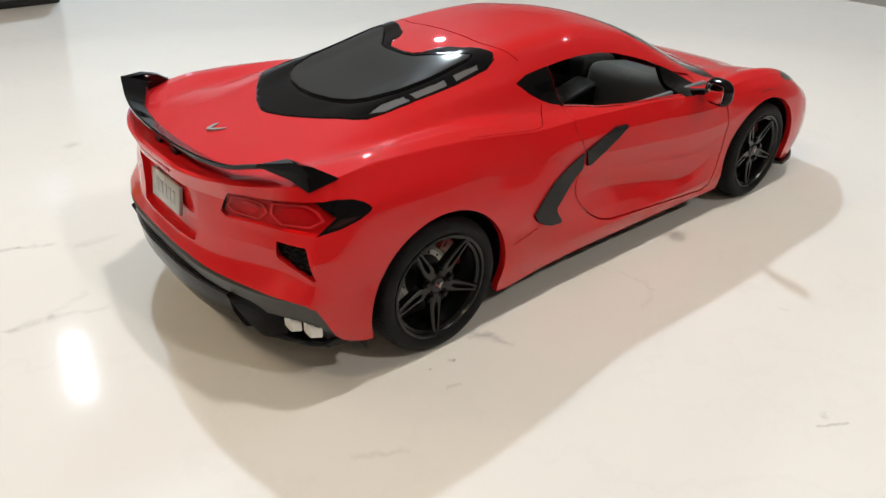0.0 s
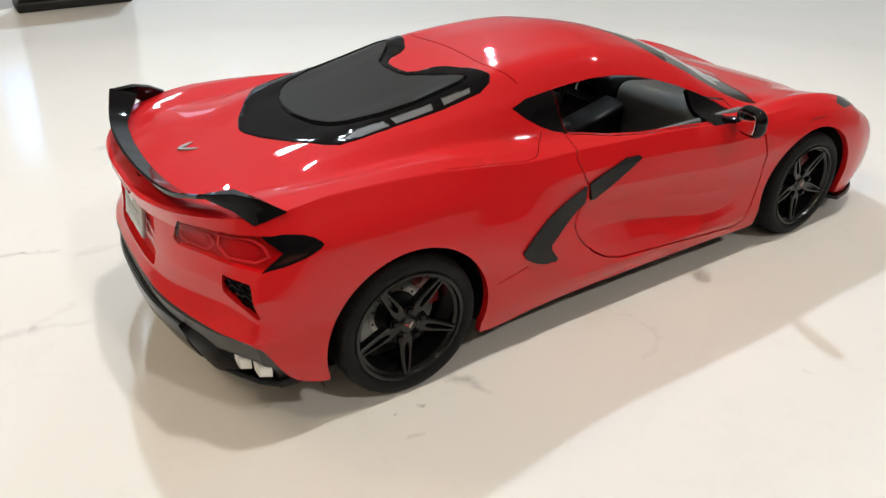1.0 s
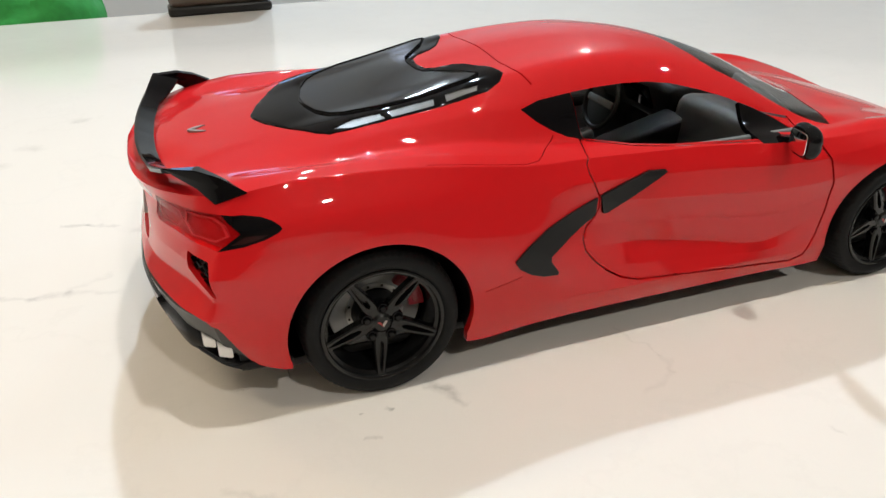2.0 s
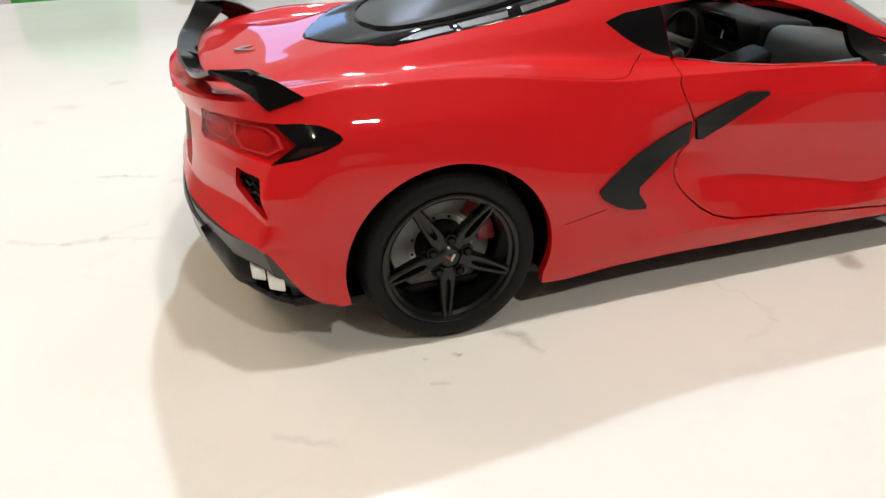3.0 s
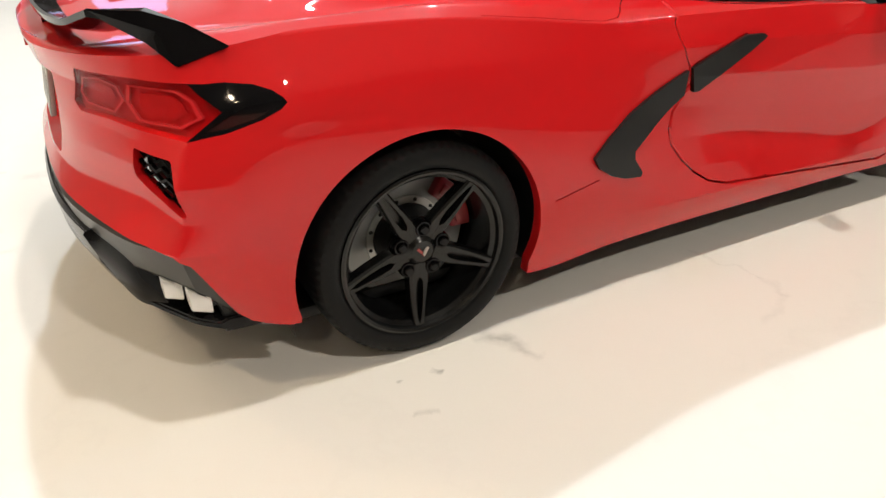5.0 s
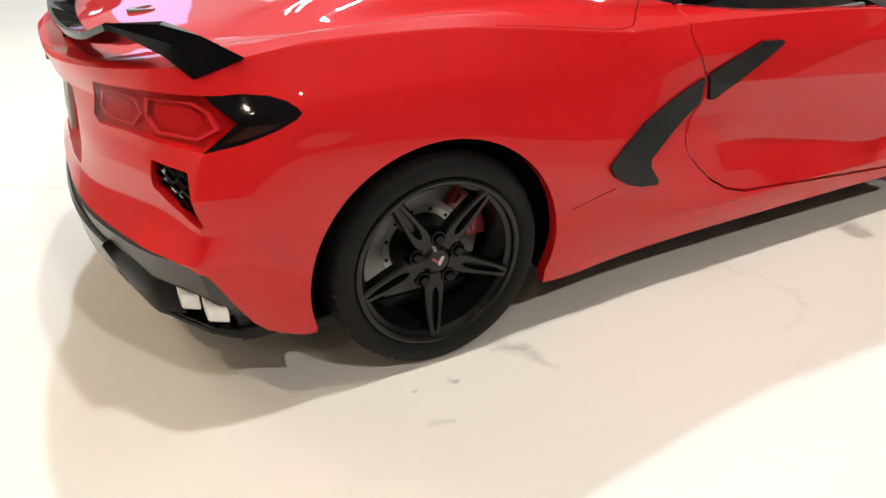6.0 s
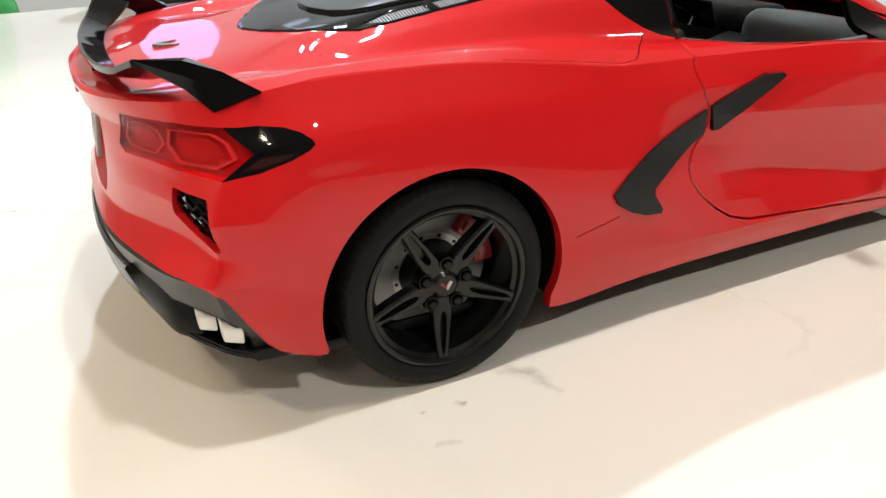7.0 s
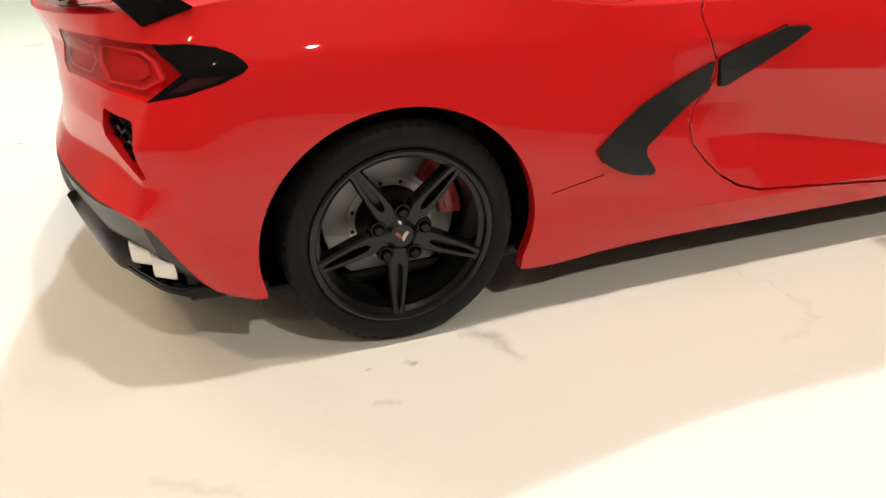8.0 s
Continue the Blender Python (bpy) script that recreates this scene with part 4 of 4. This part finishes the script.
# ---- wheels ----
def wheel(cx, radius, width, outer, s, rim_r):
    """A tyre on a five-spoke rim with brake disc and calliper; s: the side it faces."""
    place = Matrix.Translation((cx, s * outer, radius)) @ Matrix.Diagonal((1, s, 1, 1))
    k = rim_r / 15.3
    w, R = width, radius

    def put(name, bm, mat, parent, label=""):
        return part(name, moved(bm, place), mat, parent, label)

    rim_profile = [(rim_r - 0.1, -0.3), (rim_r - 0.1, 0.15), (rim_r - 0.5, 0.3), (rim_r - 0.95, 0.1), (rim_r - 1.2, -0.7), (rim_r - 1.9, -1.2), (rim_r - 2.3, -3.0), (rim_r - 2.6, -w + 2), (rim_r - 1.0, -w + 1), (rim_r - 0.1, -w + 1.2), (rim_r - 0.1, -0.3)]
    base = part("wheel", moved(lathe(rim_profile, 96), place), RIM, car, "black five-spoke wheel")
    n = 216

    def tread(i, knot):
        return -0.28 if knot in (6, 7, 12) and i % 3 == 0 else 0.0

    tyre_profile = [(rim_r - 0.2, -0.7), (rim_r + 0.1, 0.0), (rim_r + 0.5, 0.35), (rim_r + 1.2, 0.55), (R - 2.0, 0.5), (R - 1.0, 0.05), (R - 0.35, -0.8), (R - 0.08, -2.0), (R, -3.2), (R, -w * 0.35), (R, -w * 0.65), (R - 0.08, -w + 2), (R - 0.4, -w + 0.8),
                    (R - 1.2, -w), (rim_r + 1, -w), (rim_r - 0.2, -w + 1.0), (rim_r - 0.2, -0.7)]
    put("tyre", lathe(tyre_profile, n, tread), RUBBER, base, "black rubber tyre")
    for j in range(5):
        a = radians(-95 + 72 * j)
        turn = Matrix.Rotation(-a, 4, "Y")
        sp = bmesh.new()
        rings = []
        # radius, half width, half width of the slot between the two ribs
        for r, hw, slot in ((2.6, 1.4, 0.02), (4.4, 1.7, 0.02), (5.2, 1.78, 0.03), (5.9, 1.78, 0.55), (8.0, 1.62, 0.72), (10.5, 1.4, 0.58), (12.8, 1.2, 0.36), (13.9, 1.15, 0.03), (15.1, 1.35, 0.02)):
            c = -1.75 + 1.55 * (r / 15.2) ** 2
            deep = c - (1.5 if slot > 0.1 else 0.02)
            rings.append([sp.verts.new((r * k, y, z)) for y, z in ((c - 2.4, -hw), (c - 0.35, -hw), (c, -hw + 0.3), (c, -slot), (deep, -slot * 0.85), (deep, slot * 0.85), (c, slot), (c, hw - 0.3), (c - 0.35, hw), (c - 2.4, hw))])
        for p, q in zip(rings, rings[1:]):
            for m in range(10):
                sp.faces.new((p[m], p[(m + 1) % 10], q[(m + 1) % 10], q[m]))
        sp.faces.new(rings[0])
        sp.faces.new(rings[-1][::-1])
        bmesh.ops.recalc_face_normals(sp, faces=sp.faces)
        put("spoke", moved(sp, turn), RIM, base)
    hub = lathe([(0.001, -1.1), (1.9, -1.15), (2.15, -1.4), (2.5, -1.6), (2.9, -2.0), (3.4, -2.6), (4.9, -3.0), (5.1, -3.4), (5.1, -4.6), (0.001, -4.6)], 40)
    put("hub", hub, RIM, base)
    for sg, col in ((1, BADGE_SILVER), (-1, BADGE_RED)):
        flag = [(0.0, -0.75), (0.25, -0.9), (sg * 1.15, 0.55), (sg * 0.75, 0.8), (sg * 0.1, 0.1)]
        put("cap_badge", solid(flag, SIDE_VIEW, -1.16, -0.98), col, base, "small flag badge on the wheel cap")
    for j in range(5):
        a = radians(-95 + 36 + 72 * j)
        seat = lathe([(0.001, -1.1), (0.62, -1.15), (0.78, -1.35), (0.82, -2.3), (1.0, -2.3), (1.05, -1.75), (1.3, -1.75), (1.38, -2.0), (1.4, -3.2), (0.001, -3.2)], 20)
        put("lug_nut", moved(seat, Matrix.Translation((4.0 * math.cos(a), 0.35, 4.0 * math.sin(a)))), BLACK, base)
    bk = -8.2
    disc = put("brake_disc", lathe([(7.0, bk + 0.1), (11.4 * k, bk), (11.6 * k, bk - 0.3), (11.6 * k, bk - 1.6), (7.0, bk - 1.6), (7.0, bk + 0.1)], 72), DISC, base, "grey brake disc")
    put("disc_hat", lathe([(0.001, bk + 0.6), (5.9, bk + 0.55), (6.0, bk + 0.2), (6.0, bk - 1.0), (0.001, bk - 1.0)], 48), SATIN, base)
    put("disc_ring", lathe([(6.0, bk + 0.35), (7.2, bk + 0.35), (7.25, bk - 0.2), (6.0, bk - 0.2), (6.0, bk + 0.35)], 60), DISC_RING, base)
    for j in range(12):
        a = 2 * math.pi * (j + 0.4) / 12
        put("rivet", moved(lathe([(0.001, 0.2), (0.25, 0.18), (0.36, 0.0), (0.36, -0.2), (0.001, -0.2)], 10), Matrix.Translation((6.65 * math.cos(a), bk + 0.38, 6.65 * math.sin(a)))), SATIN, base)
    outline = arc(0, 0, 12.3 * k, 0, 57, 16) + arc(0, 0, 8.4 * k, 57, 0, 16)
    cal = put("brake_calliper", solid(outline, SIDE_VIEW, bk - 0.6, bk + 1.7, 0.3), CALLIPER, base, "red brake calliper")
    ridge = arc(0, 0, 11.4 * k, 6, 51, 12) + arc(0, 0, 9.4 * k, 51, 6, 12)
    put("calliper_ridge", solid(ridge, SIDE_VIEW, bk + 1.5, bk + 2.1, 0.15), CALLIPER, base)
    return base


for s in (-1, 1):
    wheel(0, 19.2, 17.0, 52.6, s, 15.0)
    wheel(154.4, 18.2, 13.8, 52.4, s, 14.2)

# ---- door mirrors ----
for s in (-1, 1):
    turn = Matrix.Translation((112.0, s * 56.2, 50.4)) @ Matrix.Rotation(radians(s * 12), 4, "Z")
    shell = bmesh.new()
    bmesh.ops.create_uvsphere(shell, u_segments=36, v_segments=20, radius=1, matrix=Matrix.Rotation(radians(90), 4, "Y"))
    for v in shell.verts:
        p = v.co
        # rounded square from behind, flat at the back
        q = math.hypot(p.y, p.z)
        grow = 1 + 0.12 * abs(p.y * p.z) / max(q * q, 1e-6) * 2
        v.co = Vector((max(p.x, -0.62) * 3.2, p.y * 5.2 * grow, p.z * 4.3 * grow))
    base = part("door_mirror", moved(shell, turn), BLACK, car, "gloss black door mirror")
    part("mirror_glass", moved(solid(rounded([(-3.7, -3.0), (3.7, -3.0), (3.9, 2.7), (-3.7, 3.0)], 1.8), ((0, 1, 0), (0, 0, 1), (1, 0, 0)), -2.3, -1.9, 0.1), turn), CHROME, base, "small silvered mirror glass")
    part("stalk", moved(block(-1.6, 1.6, -4.5, 4.5, -0.9, 0.9, 0.5), Matrix.Translation((114.4, s * 49.6, 48.4)) @ Matrix.Rotation(radians(s * 14), 4, "X")), BLACK, base)

# ---- cabin ----
part("cabin_floor", block(50, 134, -40, 40, 14, 16, 0.6), SATIN, car)
part("cabin_bulkhead", block(48, 52, -29, 29, 14, 57, 1.0), SATIN, car)
for s in (-1, 1):
    part("door_card", block(56, 126, s * 43.2, s * 41.4, 16, 48.4, 0.7), CABIN, car, "dark grey door lining")
    part("armrest", block(70, 104, s * 41.6, s * 37.5, 34, 38, 1.2), SATIN, car)
    seat = part("seat", block(62, 92, s * 8, s * 33, 17, 28, 3.0, 4), SATIN, car, "black bucket seat")
    part("backrest", moved(block(-4, 4, s * 8.5, s * 32.5, 0, 36, 3.0, 4), Matrix.Translation((63, 0, 24)) @ Matrix.Rotation(radians(-16), 4, "Y")), SATIN, seat)
    part("bolster", moved(block(-3, 8, s * 29.5, s * 33.5, 2, 28, 1.6, 3), Matrix.Translation((64, 0, 24)) @ Matrix.Rotation(radians(-16), 4, "Y")), SATIN, seat)
    part("bolster", moved(block(-3, 8, s * 8, s * 12, 2, 28, 1.6, 3), Matrix.Translation((64, 0, 24)) @ Matrix.Rotation(radians(-16), 4, "Y")), SATIN, seat)
part("dashboard", moved(block(-3, 20, -43, -0.5, -19, 0, 4.5, 5), Matrix.Translation((115.5, 0, 48.6)) @ Matrix.Rotation(radians(8), 4, "Y")), CABIN, car, "grey dashboard on the passenger's side")
part("instrument_panel", moved(block(-4, 16, 0.5, 42, -12, 0, 2.5, 4), Matrix.Translation((117, 0, 48.2)) @ Matrix.Rotation(radians(4), 4, "Y")), SATIN, car, "black instrument panel")
part("console", moved(block(-26, 26, -5.5, 5.5, -16, 0, 1.5, 3), Matrix.Translation((88, -2, 36)) @ Matrix.Rotation(radians(-14), 4, "Y")), SATIN, car)
part("screen", moved(block(-0.6, 0.6, -2, 13, -4, 4, 0.5), Matrix.Translation((104, 2, 47)) @ Matrix.Rotation(radians(-22), 4, "Y")), BLACK, car)
steer = lathe([(8.6, 0.8), (9.4, 0.8), (9.9, 0), (9.4, -0.8), (8.6, -0.8), (8.2, 0), (8.6, 0.8)], 40)
wheel_turn = Matrix.Translation((99, 20.5, 41)) @ Matrix.Rotation(radians(20), 4, "Y") @ Matrix.Rotation(radians(90), 4, "Z")
st = part("steering_wheel", moved(steer, wheel_turn), SATIN, car)
part("steering_hub", moved(block(-7.8, 7.8, -0.8, 0.8, -1.2, 1.2, 0.5), wheel_turn), CABIN, st)

# front splitter
def nose_lip():
    bm = bmesh.new()
    rings = []
    plan = [(176, -51.8), (186, -49.8), (195, -44.5), (202, -33), (206.5, -18), (208, 0), (206.5, 18), (202, 33), (195, 44.5), (186, 49.8), (176, 51.8)]
    t = np.arange(len(plan))
    line = curve_at(t, np.array(plan, float), np.linspace(0, len(plan) - 1, 60))
    for x, y in line:
        n = Vector((x - 150, y)).normalized()
        rings.append([bm.verts.new((x + n.x * d, y + n.y * d, z)) for d, z in ((-6, 9), (1.2, 8.4), (1.6, 7.4), (-6, 7.0))])
    for a, b in zip(rings, rings[1:]):
        for k in range(4):
            bm.faces.new((a[k], a[(k + 1) % 4], b[(k + 1) % 4], b[k]))
    bm.faces.new(rings[0])
    bm.faces.new(rings[-1][::-1])
    bmesh.ops.recalc_face_normals(bm, faces=bm.faces)
    return bm


part("front_splitter", nose_lip(), BLACK, car, "black front splitter")

# ---- countertop and room ----
FLOOR_Z = -930.0


def slab(name, x0, x1, y0, y1, z0, z1, mat, label="", category="", kind="structure", bevel=0.0):
    ob = part(name, block(x0, x1, y0, y1, z0, z1, bevel, 3), mat)
    return tagged(ob, label, category, kind=kind)


counter = slab("countertop", -1150, 575, -520, 500, -30, 0, QUARTZ, "polished white quartz countertop with faint grey veins", "countertop", bevel=3.0)
base = tagged(part("island_base", block(-1120, 545, -490, 300, FLOOR_Z + 60, -31, 4), WHITE), "white painted kitchen island base below the countertop", "cabinet")
# floor, ceiling and three walls are unseen, added for bounce and reflections
slab("floor", -2800, 3600, -2800, 3700, FLOOR_Z - 40, FLOOR_Z, FLOOR_WOOD, "brown wooden floor", "floor")
slab("ceiling", -2800, 3600, -2800, 3700, CEILING * 1000, CEILING * 1000 + 60, WHITE, "white painted ceiling with recessed downlights", "ceiling")
slab("wall_south", -2800, 3600, -2900, -2800, FLOOR_Z, CEILING * 1000, WALL_DARK, "unseen dark brown wall added to darken the flank's reflections", "wall")
slab("wall_west", -2900, -2800, -2800, 3700, FLOOR_Z, CEILING * 1000, WALL, "unseen beige wall added for bounce light", "wall")
slab("wall_east", 3600, 3700, -2800, 3700, FLOOR_Z, CEILING * 1000, WALL, "unseen beige wall added for bounce light", "wall")
# the far wall with its window
# openings: x0, x1, z0, z1; the last is added for a pale hatch-glass reflection
OPENINGS = [(40, 450, 250, 1000), (1090, 1260, 400, 900), (560, 800, 1020, 1320)]
WALL_TOP = CEILING * 1000
edge = -2800
for ox0, ox1, oz0, oz1 in sorted(OPENINGS):
    for x0, x1, z0, z1 in ((edge, ox0, FLOOR_Z, WALL_TOP), (ox0, ox1, FLOOR_Z, oz0), (ox0, ox1, oz1, WALL_TOP)):
        slab("wall_north", x0, x1, 3700, 3800, z0, z1, WALL_BLUE, "pale blue-grey painted wall", "wall")
    edge = ox1
slab("wall_north", edge, 3600, 3700, 3800, FLOOR_Z, WALL_TOP, WALL_BLUE, "pale blue-grey painted wall", "wall")
for k, (wx0, wx1, wz0, wz1) in enumerate(OPENINGS):
    win = tagged(new("window_%d" % (k + 1)), "unseen white framed window, placed for its reflections", "window", kind="structure")
    for x0, x1, z0, z1 in ((wx0, wx1, wz0, wz0 + 40), (wx0, wx1, wz1 - 40, wz1), (wx0, wx0 + 40, wz0 + 40, wz1 - 40), (wx1 - 40, wx1, wz0 + 40, wz1 - 40)):
        part("window_frame", block(x0, x1, 3690, 3770, z0, z1, 4), WHITE, win)
slab("backdrop", -600, 500, 4100, 4110, -700, 1700, SKY_GLOW, "bright overcast sky behind the window", "sky")
# added glow panel, lit for reflections only
slab("backdrop", 505, 1900, 4100, 4110, -700, 1700, PALE_GLOW, "pale glowing panel behind the narrow and the added high window", "sky")

# recessed downlight trims round the lamps, the added fill lamps included
for lx, ly, power, color in LIGHTS:
    trim = lathe([(48, 0), (62, 0), (63, 2), (60, 5), (50, 5), (48, 3), (48, 0)], 40)
    fitting = part("downlight", moved(trim, Matrix.Translation((lx * 1000, ly * 1000, CEILING * 1000 - 4)) @ Matrix.Rotation(radians(90), 4, "X")), WHITE)
    tagged(fitting, "white round recessed trim round an unseen ceiling downlight", "downlight", "ceiling downlights")

# a brown box at the counter's far edge, and a green cushion on the seat behind it
tin = tagged(new("storage_box"), "dark brown glazed storage box at the counter's edge", "box")
part("box_body", block(-31, 51, 473, 497, 6, 108, 7, 4), BROWN, tin)
part("box_foot", block(-32, 52, 472, 498, 0, 7.5, 2.5, 3), SATIN, tin, "black foot")
cushion = bmesh.new()
bmesh.ops.create_uvsphere(cushion, u_segments=64, v_segments=40, radius=1)
for v in cushion.verts:
    p = v.co.copy()
    for k in range(3):
        p[k] = math.copysign(abs(p[k]) ** 0.55, p[k])
    fold = noise.noise(Vector((p.x * 3.1, p.y * 2.3, p.z * 4.2))) * 0.09 + noise.noise(p * 9) * 0.025
    v.co = Vector((p.x * 56, p.y * 64, p.z * 112)) * (1 + fold) + Vector((-142, 600, -84))
bmesh.ops.recalc_face_normals(cushion, faces=cushion.faces)
tagged(part("cushion", cushion, GREEN), "crumpled bright green fabric cushion on a stool", "cushion")
stool = tagged(new("bar_stool"), "wooden bar stool behind the countertop holding the green cushion", "stool")
part("seat", block(-330, 30, 510, 700, -225, -196, 8, 3), BROWN, stool)
for x in (-310, 10):
    for y in (530, 680):
        part("leg", block(x - 16, x + 16, y - 16, y + 16, FLOOR_Z, -226, 3), BROWN, stool)
